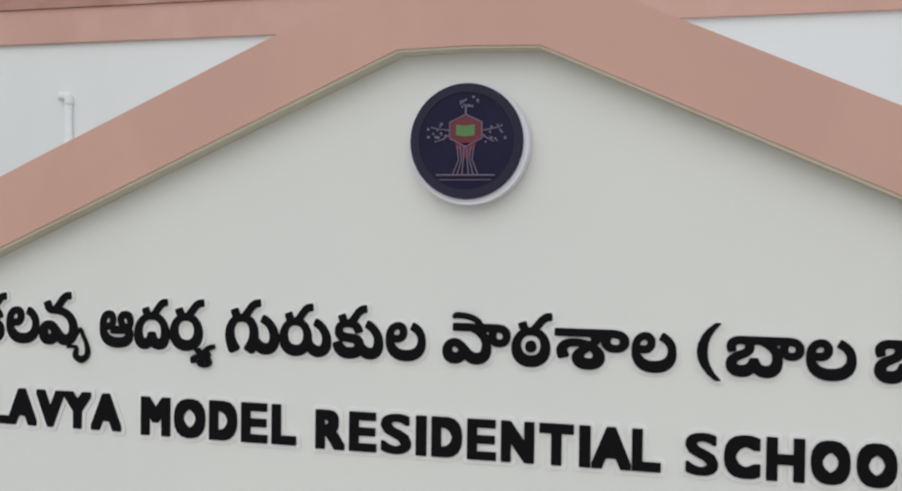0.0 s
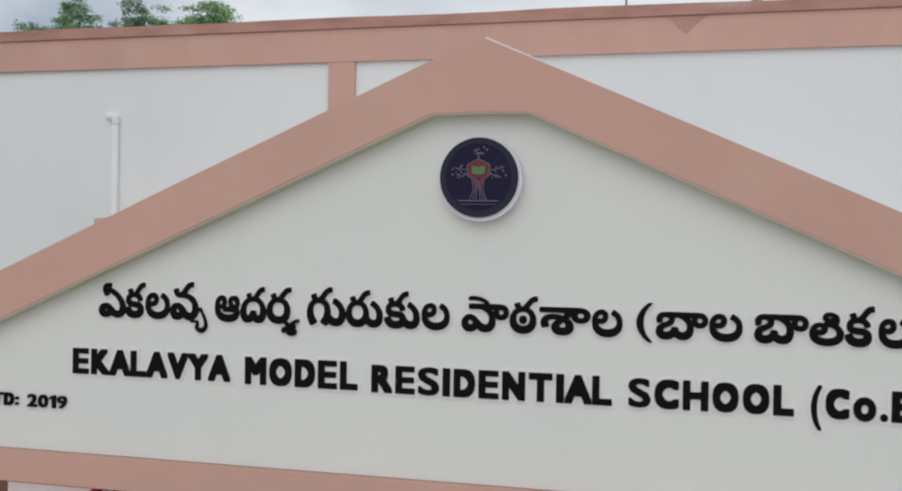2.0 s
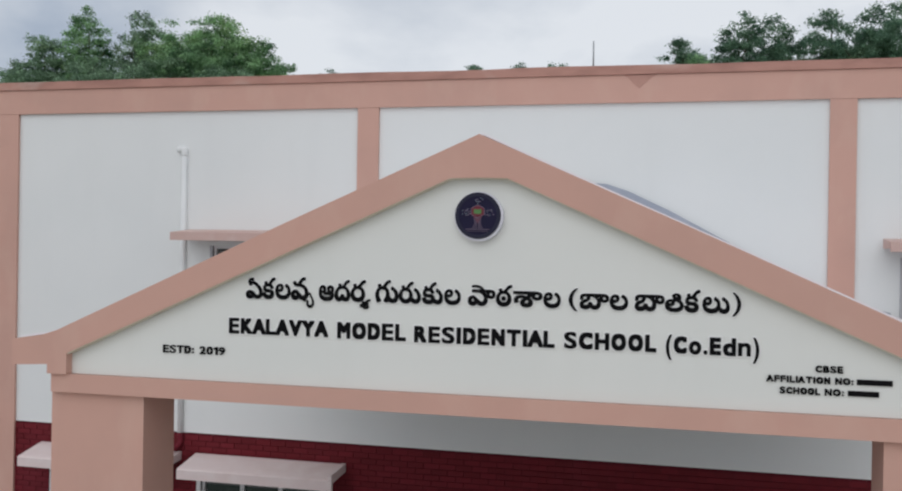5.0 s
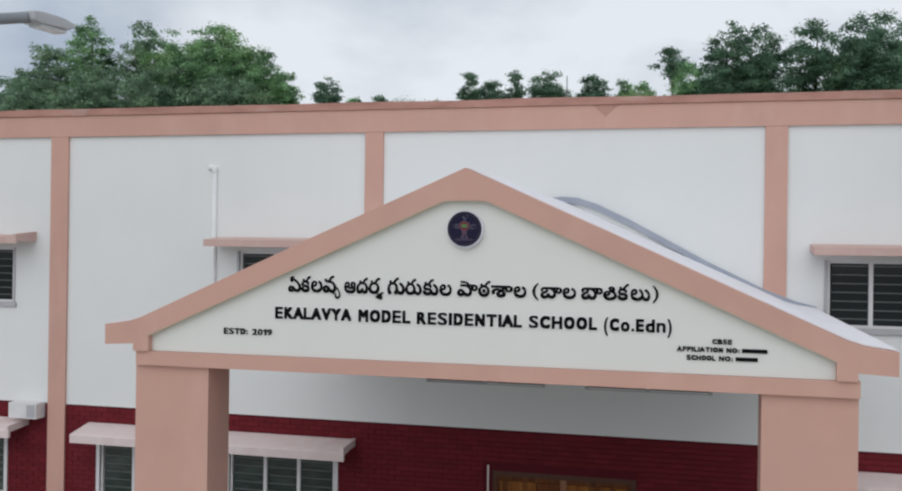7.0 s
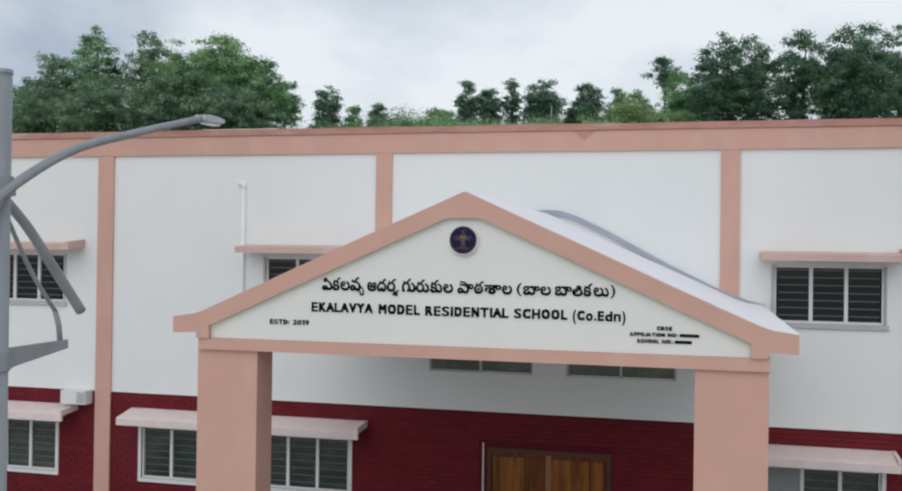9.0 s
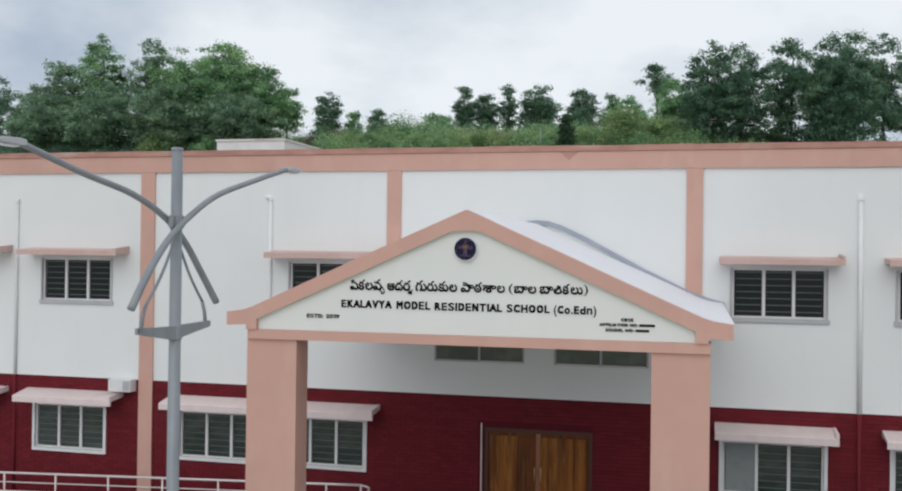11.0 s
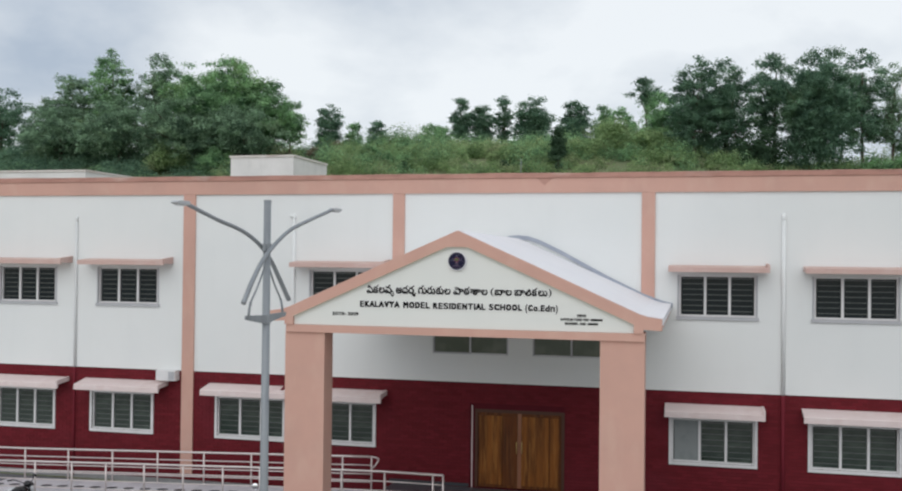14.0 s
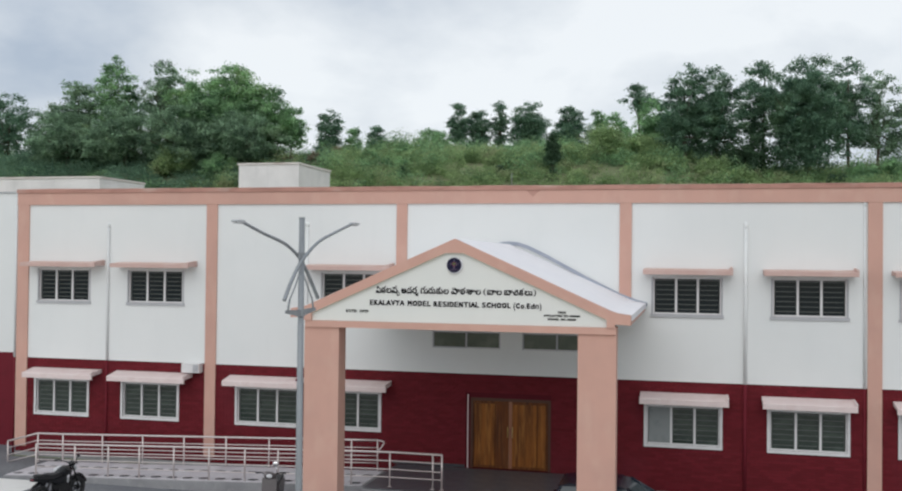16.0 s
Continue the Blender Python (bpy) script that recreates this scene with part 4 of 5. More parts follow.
def letter(parent, body, x0, x1, z0, z1, y, grow, foot=0.0, square=False, depth=0.011, halo=0.0, step=0.0):
    """One letter, filling x0 to x1 and z0 to z1 on the plane y, over a pale acrylic backing that shows all round it."""
    face, back = heavy(body, round(x1 - x0, 3), round(z1 - z0, 3), round(grow, 4), foot, square, halo)
    bm = glyph_mesh(face)
    bm.transform(Matrix(((1, 0, 0, x0), (0, 0, -depth, y - depth * 0.5), (0, 1, 0, z0), (0, 0, 0, 1))))
    ob = part("letter", bm, BLACK_LETTER, parent)
    if halo:
        bm = glyph_mesh(back)
        bm.transform(Matrix(((1, 0, 0, x0), (0, 0, -0.003, y - 0.0015 - step), (0, 1, 0, z0), (0, 0, 0, 1))))
        part("backing", bm, BLACK_LETTER_BACK, ob, "pale backing edge")
    return ob


# letter widths against the height of a capital, for a heavy sans
WIDTH = dict(E=0.71, K=0.80, A=0.92, L=0.66, V=0.86, Y=0.84, M=0.84, O=0.87, D=0.77, R=0.77, S=0.77, I=0.27, N=0.80, T=0.82, C=0.83, H=0.86, F=0.68, B=0.77)
WIDTH.update({"(": 0.38, ")": 0.38, "o": 0.80, ".": 0.26, "d": 0.80, "n": 0.80, ":": 0.26, "1": 0.50})


def word(parent, body, x0, x1, z0, z1, y, stem, halo=0.0):
    """A word of single letters in the proportions of a heavy sans, laid between x0 and x1."""
    gaps = [0.02 if p + q in ("KA", "LA", "AV", "VY", "YA", "AL", "IA") else 0.13 for p, q in zip(body, body[1:])]
    total = sum(WIDTH.get(c, 0.74) for c in body) + sum(gaps)
    k = (x1 - x0) / total
    cap = z1 - z0
    x = x0
    for i, c in enumerate(body):
        w = WIDTH.get(c, 0.74) * k
        lo, hi = {"(": (-0.40, 1.08), ")": (-0.40, 1.08), "o": (-0.03, 0.76), ".": (0.0, 0.26), "n": (0.0, 0.76), "d": (-0.02, 1.0), ":": (0.06, 0.72)}.get(c, (0.0, 1.0))
        a, b = reach(text_curve(c))
        grow = 0.12 * stem if c == "1" else 0.15 * stem if c in "I().:" else min(max((stem - STEM * w / (b - a)) / (2 * (1 - STEM / (b - a))), 0.0), 0.3 * stem)
        letter(parent, c, x, x + w, z0 + lo * cap, z0 + hi * cap, y, grow, square=c not in "1().:o", halo=halo, step=0.0004 * (i % 2))
        x += w + (gaps[i] * k if i < len(gaps) else 0)


def stroke_sign(parent, name, y, x0, z0, w, h, points, radius):
    """A subjoined sign drawn as one round stroke; points lie in the unit square of its box."""
    bm = bmesh.new()
    tube(bm, smooth_line([(x0 + u * w, y - 0.004, z0 + v * h) for u, v, _ in points], 5),
         [radius * r for (_, _, a), (_, _, b) in zip(points, points[1:]) for r in (a + (b - a) * k / 5 for k in range(5))] + [radius * points[-1][2]], 8)
    return part(name, bm, BLACK_LETTER, parent, smooth=True)


def build_signs():
    y = PB - 0.001
    sign = tagged(empty("school_name_letters"), "bold black raised capitals of the school name on the pediment", "lettering")
    for body, x0, x1, z0, z1 in (("EKALAVYA", -0.955, -0.126, 5.541, 5.664), ("MODEL", -0.051, 0.495, 5.536, 5.662), ("RESIDENTIAL", 0.561, 1.617, 5.532, 5.654),
                                 ("SCHOOL", 1.685, 2.337, 5.532, 5.653), ("(Co.Edn)", 2.401, 3.028, 5.530, 5.651)):
        word(sign, body, x0, x1, z0, z1, y, 0.0300, 0.013)
    tel = tagged(empty("regional_name_letters"), "bold black raised regional script of the school name", "lettering")
    base = 5.817
    for text in (
        (("\u0c0f", -0.812, -0.675, 5.982), ("\u0c15", -0.673, -0.568, 5.988), ("\u0c32", -0.566, -0.440, 5.942), ("\u0c35", -0.434, -0.294, 5.997)),
        (("\u0c06", -0.206, -0.083, 5.940), ("\u0c26", -0.075, 0.046, 5.984), ("\u0c30", 0.054, 0.173, 5.986)),
        (("\u0c17\u0c41", 0.252, 0.431, 5.992), ("\u0c30\u0c41", 0.438, 0.606, 5.984), ("\u0c15\u0c41", 0.619, 0.776, 5.984), ("\u0c32", 0.788, 0.914, 5.936)),
        (("\u0c2a\u0c3e", 0.970, 1.176, 5.940), ("\u0c20", 1.181, 1.300, 5.979), ("\u0c36\u0c3e", 1.307, 1.524, 5.936), ("\u0c32", 1.530, 1.656, 5.933)),
        (("(", 1.712, 1.778, 5.966), ("\u0c2c\u0c3e", 1.793, 2.001, 5.932), ("\u0c32", 2.005, 2.135, 5.931)),
        (("\u0c2c\u0c3e", 2.182, 2.388, 5.936), ("\u0c32\u0c3f", 2.391, 2.517, 5.951), ("\u0c15", 2.525, 2.631, 5.980), ("\u0c32\u0c41", 2.645, 2.828, 5.934), (")", 2.846, 2.905, 5.966)),
    ):
        for i, (c, x0, x1, z1) in enumerate(text):
            low = base - 0.014 if c in "()" else base
            letter(tel, c, x0, x1, low, z1, y, 0.002 if c in "()" else 0.0042, 0.0 if c in "()" else 0.0068, halo=0.010, step=0.0004 * (i % 2))
    stroke_sign(tel, "subjoined_sign", y, -0.342, 5.763, 0.094, 0.112, ((0.48, 0.80, 0.7), (0.62, 0.98, 0.9), (0.74, 0.80, 0.8), (0.88, 0.55, 0.9), (0.92, 0.25, 1.2), (0.68, 0.08, 1.5), (0.44, 0.20, 1.2), (0.46, 0.44, 0.8), (0.10, 0.44, 0.6)), 0.0085)
    letter(tel, "\u0c36", 0.126, 0.211, 5.766, 5.842, y, 0.0042)
    stroke_sign(tel, "vowel_stroke", y, 1.000, 5.925, 0.090, 0.040, ((0.0, 0.75, 0.6), (0.12, 0.95, 1.0), (0.55, 0.85, 1.0), (0.88, 0.45, 1.0), (1.0, -0.3, 0.9)), 0.0095)
    est = tagged(empty("founding_year_letters"), "small black capitals with the founding year", "lettering")
    word(est, "ESTD:", -1.530, -1.258, 5.366, 5.428, y, 0.015)
    word(est, "2019", -1.207, -0.988, 5.366, 5.428, y, 0.015)
    aff = tagged(empty("affiliation_letters"), "small black lines on the school's affiliation", "lettering")
    word(aff, "CBSE", 3.394, 3.570, 5.442, 5.488, y, 0.012)
    word(aff, "AFFILIATION", 3.078, 3.490, 5.366, 5.411, y, 0.012)
    word(aff, "NO:", 3.520, 3.637, 5.366, 5.411, y, 0.012)
    word(aff, "SCHOOL", 3.166, 3.425, 5.288, 5.334, y, 0.012)
    word(aff, "NO:", 3.455, 3.578, 5.288, 5.334, y, 0.012)
    for a, b, z in ((3.657, 3.880, 5.370), (3.602, 3.797, 5.292)):
        boxed("number_bar", BLACK_LETTER, (a, b, y - 0.010, y, z, z + 0.036), aff)


build_signs()


def build_emblem():
    cx, cz, r = 1.046, 6.480, 0.170
    e = empty("round_emblem", cx, PB, cz)

    def at(name, bm, mat, label=""):
        return part(name, bm, mat, e, label)

    bm = bmesh.new()
    disc(bm, (0.004, -0.006), r + 0.011, "y", -0.055, -0.003, 48)
    soften(bm, 0.008, 1)
    at("rim", bm, RIM_WHITE, "white enamel rim")
    bm = bmesh.new()
    disc(bm, (0, 0), r, "y", -0.066, -0.056, 48)
    at("disc", bm, NAVY)
    bm = bmesh.new()
    n = 48
    rings = [[bm.verts.new((q * math.cos(2 * math.pi * k / n), y, q * math.sin(2 * math.pi * k / n))) for k in range(n)] for q, y in ((r - 0.001, -0.0665), (r - 0.003, -0.069), (r - 0.026, -0.069), (r - 0.028, -0.0665))]
    for p, q in zip(rings, rings[1:]):
        for k in range(n):
            bm.faces.new((p[k], p[(k + 1) % n], q[(k + 1) % n], q[k]))
    at("border", bm, NAVY_RING, "greyer navy border ring")
    yf = -0.067
    drop = 0.014     # the drawing hangs below the middle of the disc

    def shape(name, outline, mat, k=0):
        bm = bmesh.new()
        prism(bm, [(x, z - drop) for x, z in outline], "y", yf - 0.003 - 0.003 * k, yf - 0.003 * k)
        at(name, bm, mat)

    def stroke(points, mat, w=0.0035, name="line"):
        bm = bmesh.new()
        tube(bm, [(x, yf - 0.003, z - drop) for x, z in points], w, 5)
        at(name, bm, mat)

    hexa = [(0.056 * math.cos(a), 0.045 + 0.047 * math.sin(a)) for a in (radians(30 + 60 * k) for k in range(6))]
    shape("hexagon", hexa, RED_ENAMEL)
    shape("trunk_wedge", [(-0.034, 0.008), (0.034, 0.008), (0.018, -0.012), (0.005, -0.036), (-0.005, -0.036), (-0.018, -0.012)], RED_ENAMEL)
    shape("book", [(-0.028, 0.030), (0.0, 0.026), (0.028, 0.030), (0.028, 0.062), (0.0, 0.058), (-0.028, 0.062)], GREEN_ENAMEL, 1)
    stroke(hexa + hexa[:1], LILAC_LINE, 0.0026)
    for s in (-1, 1):
        for top, mid, foot in ((0.026, 0.020, 0.038), (0.017, 0.012, 0.024), (0.004, 0.006, 0.010)):
            stroke([(s * top, 0.0), (s * mid, -0.04), (s * foot, -0.085)], LILAC_LINE, 0.0022)
        stroke([(s * 0.05, 0.045), (s * 0.085, 0.050), (s * 0.105, 0.055)], LILAC_LINE, 0.0022)
        stroke([(s * 0.05, 0.030), (s * 0.085, 0.012)], LILAC_LINE, 0.0022)
    stroke([(-0.088, -0.086), (0.088, -0.086)], LILAC_LINE, 0.0028, "ground_line")
    stroke([(-0.078, -0.100), (0.078, -0.100)], LILAC_LINE, 0.0016, "caption_bar")
    stroke([(0.0, 0.092), (0.0, 0.118)], TEAL_DOT, 0.003)
    rng = random.Random(4)
    for cx2, cz2 in ((-0.085, 0.035), (0.085, 0.035), (0.0, 0.125)):
        for k in range(13):
            a = 2 * math.pi * k / 13 + rng.uniform(-0.3, 0.3)
            u = rng.uniform(0.25, 1.15)
            bm = bmesh.new()
            disc(bm, (cx2 + 0.033 * u * math.cos(a), cz2 - drop + (0.032 if cz2 < 0.1 else 0.020) * u * math.sin(a)), rng.uniform(0.0028, 0.0046), "y", yf - 0.003, yf, 8)
            at("leaf_dot", bm, TEAL_DOT if k % 3 else LILAC_LINE)
    tagged(e, "round navy emblem with a stylised red and lilac tree", "emblem")


build_emblem()

# ---- street lamp ----


def build_street_lamp():
    lx, ly = 0.472, -14.70
    lamp = empty("street_lamp", lx, ly, 0)
    turn = radians(-7)

    def q(u, z, w=0.0):
        """u along the arms (towards the building), w across them."""
        return (-u * math.sin(turn) + w * math.cos(turn), u * math.cos(turn) + w * math.sin(turn), z)

    bm = bmesh.new()
    tube(bm, [(0, 0, 0.0), (0, 0, 3.0), (0, 0, 7.2)], [0.062, 0.052, 0.044], 16)
    part("pole", bm, GALV, lamp, smooth=True)
    bm = bmesh.new()
    tube(bm, [(0, 0, 7.195), (0, 0, 7.215)], [0.048, 0.046], 16)
    part("pole_cap", bm, GALV, lamp)
    bm = bmesh.new()
    box(bm, -0.16, 0.16, -0.16, 0.16, 0.0, 0.02)
    part("base_plate", bm, GALV, lamp)
    for z in (6.63, 5.755):
        bm = bmesh.new()
        tube(bm, [(0, 0, z - 0.05), (0, 0, z + 0.05)], 0.056, 16)
        for s in (-1, 1):
            box(bm, -0.02, 0.02, s * 0.045, s * 0.085, z - 0.045, z + 0.045)
        part("clamp", bm, GALV, lamp)
    for s, tip_u, tip_z, low, m1, m2 in ((1, 1.70, 7.17, 0.61, 6.86, 7.02), (-1, 1.68, 7.08, 0.65, 6.82, 6.94)):
        w = 0.062 * s
        line = smooth_line([q(-s * low, 5.97, w), q(-s * 0.43, 6.22, w), q(-s * 0.20, 6.47, w), q(s * 0.06, 6.66, w), q(s * 0.45, m1, w), q(s * 1.0, m2, w), q(s * (tip_u - 0.09), tip_z + 0.01, w)], 6)
        n = len(line)
        bm = bmesh.new()
        tube(bm, line, [0.030 - 0.008 * i / (n - 1) for i in range(n)], 10)
        arm = part("arm", bm, GALV, lamp, "curved tubular arm", smooth=True)
        bm = bmesh.new()                                 # flat lamp head
        u0, u1 = tip_u - 0.13, tip_u + 0.10
        prof = [(u0, -0.020), (u0 + 0.04, -0.026), (u1 - 0.03, -0.020), (u1, -0.004), (u1 - 0.01, 0.010), (u1 - 0.07, 0.020), (u0 + 0.06, 0.022), (u0, 0.016)]
        lo = [bm.verts.new(q(s * u, tip_z + 0.01 + v, w - 0.045)) for u, v in prof]
        hi = [bm.verts.new(q(s * u, tip_z + 0.01 + v, w + 0.045)) for u, v in prof]
        for i in range(len(prof)):
            bm.faces.new((lo[i], lo[(i + 1) % len(prof)], hi[(i + 1) % len(prof)], hi[i]))
        bm.faces.new(lo)
        bm.faces.new(list(reversed(hi)))
        bmesh.ops.recalc_face_normals(bm, faces=bm.faces)
        soften(bm, 0.008, 2)
        head = part("lamp_head", bm, LAMP_HEAD, lamp, "flat pale grey lamp head")
        bm = bmesh.new()
        lo = [bm.verts.new(q(s * u, tip_z - 0.014, w + v)) for u, v in ((u0 + 0.05, -0.030), (u1 - 0.04, -0.030), (u1 - 0.04, 0.030), (u0 + 0.05, 0.030))]
        hi = [bm.verts.new(v.co + Vector((0, 0, -0.012))) for v in lo]
        bm.faces.new(lo)
        bm.faces.new(list(reversed(hi)))
        for i in range(4):
            bm.faces.new((lo[i], lo[(i + 1) % 4], hi[(i + 1) % 4], hi[i]))
        part("lens", bm, LAMP_LENS, head, "clear lens below")
        # inner strut, lower bracket and hanger
        bm = bmesh.new()
        tube(bm, smooth_line([q(-s * 0.02, 6.60, w * 0.8), q(-s * 0.25, 6.22, w * 0.9), q(-s * 0.45, 5.98, w)], 5), 0.012, 6)
        part("strut", bm, GALV, lamp, smooth=True)
        bm = bmesh.new()
        tube(bm, [q(-s * 0.45, 5.98, w), q(-s * 0.48, 5.90, w), q(-s * 0.48, 5.79, w * 0.8)], 0.015, 6)
        part("hanger", bm, GALV, lamp, smooth=True)
        bm = bmesh.new()
        pr = [(0.04, 5.70), (0.04, 5.81), (0.50, 5.822), (0.50, 5.775)]
        lo = [bm.verts.new(q(-s * u, z, w * 0.4 - 0.012)) for u, z in pr]
        hi = [bm.verts.new(q(-s * u, z, w * 0.4 + 0.012)) for u, z in pr]
        for i in range(4):
            bm.faces.new((lo[i], lo[(i + 1) % 4], hi[(i + 1) % 4], hi[i]))
        bm.faces.new(lo)
        bm.faces.new(list(reversed(hi)))
        part("bracket", bm, GALV, lamp)
    return tagged(lamp, "grey steel street lamp with two crossing curved arms", "street lamp")


build_street_lamp()

# ---- roof mast ----
bm = bmesh.new()
tube(bm, [(0, 0, 0), (0, 0, 0.40)], [0.012, 0.009], 8)
mast = empty("roof_mast", 1.06, 0.12, 8.80)
part("rod", bm, GALV, mast, smooth=True)
boxed("foot", GALV, (-0.05, 0.05, -0.05, 0.05, 0, 0.03), mast)
tagged(mast, "thin grey rod standing on the parapet coping", "mast")

# ---- blocks behind ----


def build_far_block(x0, x1, y0, y1, z1, label):
    b = empty("far_building", (x0 + x1) / 2, y0, 0)
    cx = (x0 + x1) / 2
    bm = bmesh.new()
    box(bm, x0 - cx, x1 - cx, 0, y1 - y0, 0.0, z1 - 0.12)
    soften(bm, 0.02, 1)
    part("wall", bm, BEHIND_WHITE, b)
    bm = bmesh.new()
    box(bm, x0 - cx - 0.06, x1 - cx + 0.06, -0.06, y1 - y0 + 0.06, z1 - 0.115, z1)
    soften(bm, 0.015, 1)
    part("coping", bm, BEHIND_PINK, b)
    return tagged(b, label, "building", "blocks behind the school")


build_far_block(-21.13, -17.15, 28.0, 33.4, 12.51, "white stair tower rising behind the school roof")
build_far_block(-60.0, -30.85, 28.0, 33.4, 11.80, "long white building behind the school with faded coping")

# ---- trees and scrub on the hill ----


def leaf_cloud(name, material, blobs, size, density, rng, parent=None, fuzz=0.14):
    """Many small bent leaf sprays, thickest towards the outside of each blob (centre, radii)."""
    all_co = []
    for c, r in blobs:
        n = max(int(density * r[0] * r[2] * 12), 12)
        d = rng.normal(size=(n, 3))
        d /= np.linalg.norm(d, axis=1, keepdims=True)
        rad = rng.uniform(0.1, 1.0, size=(n, 1)) ** 0.5
        rad *= 1 + fuzz * np.clip(rng.normal(size=(n, 1)), -2, 1.8)
        p = np.array(c) + d * rad * np.array(r)
        nrm = d * 0.7 + rng.normal(size=(n, 3)) * 0.55 + np.array((0, 0, 0.55))
        nrm /= np.linalg.norm(nrm, axis=1, keepdims=True)
        u = np.cross(nrm, rng.normal(size=(n, 3)))
        u /= np.linalg.norm(u, axis=1, keepdims=True)
        v = np.cross(nrm, u)
        s = size * rng.uniform(0.55, 1.35, size=(n, 1))
        a, b = u * s, v * s * rng.uniform(0.45, 0.8, size=(n, 1))
        droop = nrm * s * 0.35
        all_co.append(np.stack([p - a - droop, p - b, p + a - droop, p + b], axis=1).reshape(-1, 3))
    co = np.concatenate(all_co)
    n = len(co) // 4
    me = bpy.data.meshes.new(name)
    me.vertices.add(4 * n)
    me.vertices.foreach_set("co", co.astype(np.float32).ravel())
    me.loops.add(6 * n)
    base = np.arange(n)[:, None] * 4
    me.loops.foreach_set("vertex_index", (base + np.array([0, 1, 2, 0, 2, 3])).ravel().astype(np.int32))
    me.polygons.add(2 * n)
    me.polygons.foreach_set("loop_start", (np.arange(2 * n) * 3).astype(np.int32))
    me.update(calc_edges=True)
    me.materials.append(material)
    ob = new(name, me)
    ob.parent = parent
    return ob


def build_tree(x, y, crown_z, top_z, radius, material, label, seed, fill=1.0, leaf=0.125, cone=False):
    rng = np.random.default_rng(seed)
    g = ground_height(x, y)
    tree = empty("tree", x, y, g - 0.05)
    zc, h = (crown_z + top_z) / 2 - g, (top_z - crown_z) / 2
    blobs = []
    count = int((26 + 9.0 * radius * h) * fill)
    unit = 0.50 + 0.065 * radius
    wob = rng.uniform(0, 50)
    for i in range(count):
        a, e = rng.uniform(0, 2 * math.pi), math.asin(rng.uniform(-0.95, 1.0))
        k = rng.uniform(0.55, 1.0) if i % 4 else rng.uniform(0.1, 0.55)
        k *= 0.90 + 0.30 * noise.noise(Vector((wob + 1.6 * math.cos(a), 1.6 * math.sin(a), 2.2 * math.sin(e))))
        rr = unit * rng.uniform(0.55, 1.15)
        spread = max(0.15, 0.5 - 0.5 * math.sin(e)) if cone else math.cos(e)
        c = (k * (radius - 0.5 * rr) * spread * math.cos(a), k * (radius - 0.5 * rr) * spread * math.sin(a), zc + k * (h - 0.4 * rr) * math.sin(e))
        blobs.append((c, (rr * rng.uniform(0.8, 1.5), rr * rng.uniform(0.8, 1.5), rr * rng.uniform(0.48, 0.85))))
    blobs.append(((rng.uniform(-0.15, 0.15) * radius, 0, zc + h - 0.6 * unit), (unit, unit, 0.6 * unit)))
    for j in range(5):
        a = rng.uniform(0, 2 * math.pi)
        blobs.append(((0.35 * radius * math.cos(a), 0.35 * radius * math.sin(a), zc + h * rng.uniform(0.68, 0.88)), (unit * 1.2, unit * 1.2, unit * 0.7)))
    for j in range(int(5.5 * fill * fill * (0.6 + 0.4 * h / radius))):     # dense heart of the crown
        a, k, e = rng.uniform(0, 2 * math.pi), 0.5 * rng.random() * radius, rng.uniform(-0.75, 0.45)
        blobs.append(((k * math.cos(a), k * math.sin(a), zc + h * e), (0.42 * radius, 0.42 * radius, 0.40 * min(radius, h))))
    bm = bmesh.new()
    lean = rng.uniform(-0.06, 0.06)
    tr = 0.05 + 0.045 * radius
    tube(bm, smooth_line([(0, 0, 0), (lean * 2, 0.1, zc * 0.45), (lean * 5, 0.0, zc), (lean * 6, 0, zc + 0.55 * h)], 3), [tr * (1 - 0.8 * i / 9) for i in range(10)], 8)
    for c, r in blobs[: min(16, len(blobs) - 1)]:
        z0 = zc * rng.uniform(0.5, 0.9)
        start = Vector((lean * 5 * z0 / zc, 0, z0))
        end = Vector(c)
        mid = start.lerp(end, 0.55) + Vector((0, 0, -0.05 * radius))
        tube(bm, smooth_line([start, mid, end], 3), [tr * 0.42 * (1 - 0.85 * i / 6) for i in range(7)], 5)
    part("trunk", bm, BARK, tree, "grey-brown trunk and limbs", smooth=True)
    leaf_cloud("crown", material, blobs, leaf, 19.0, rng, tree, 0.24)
    return tagged(tree, label, "tree", "hill trees")


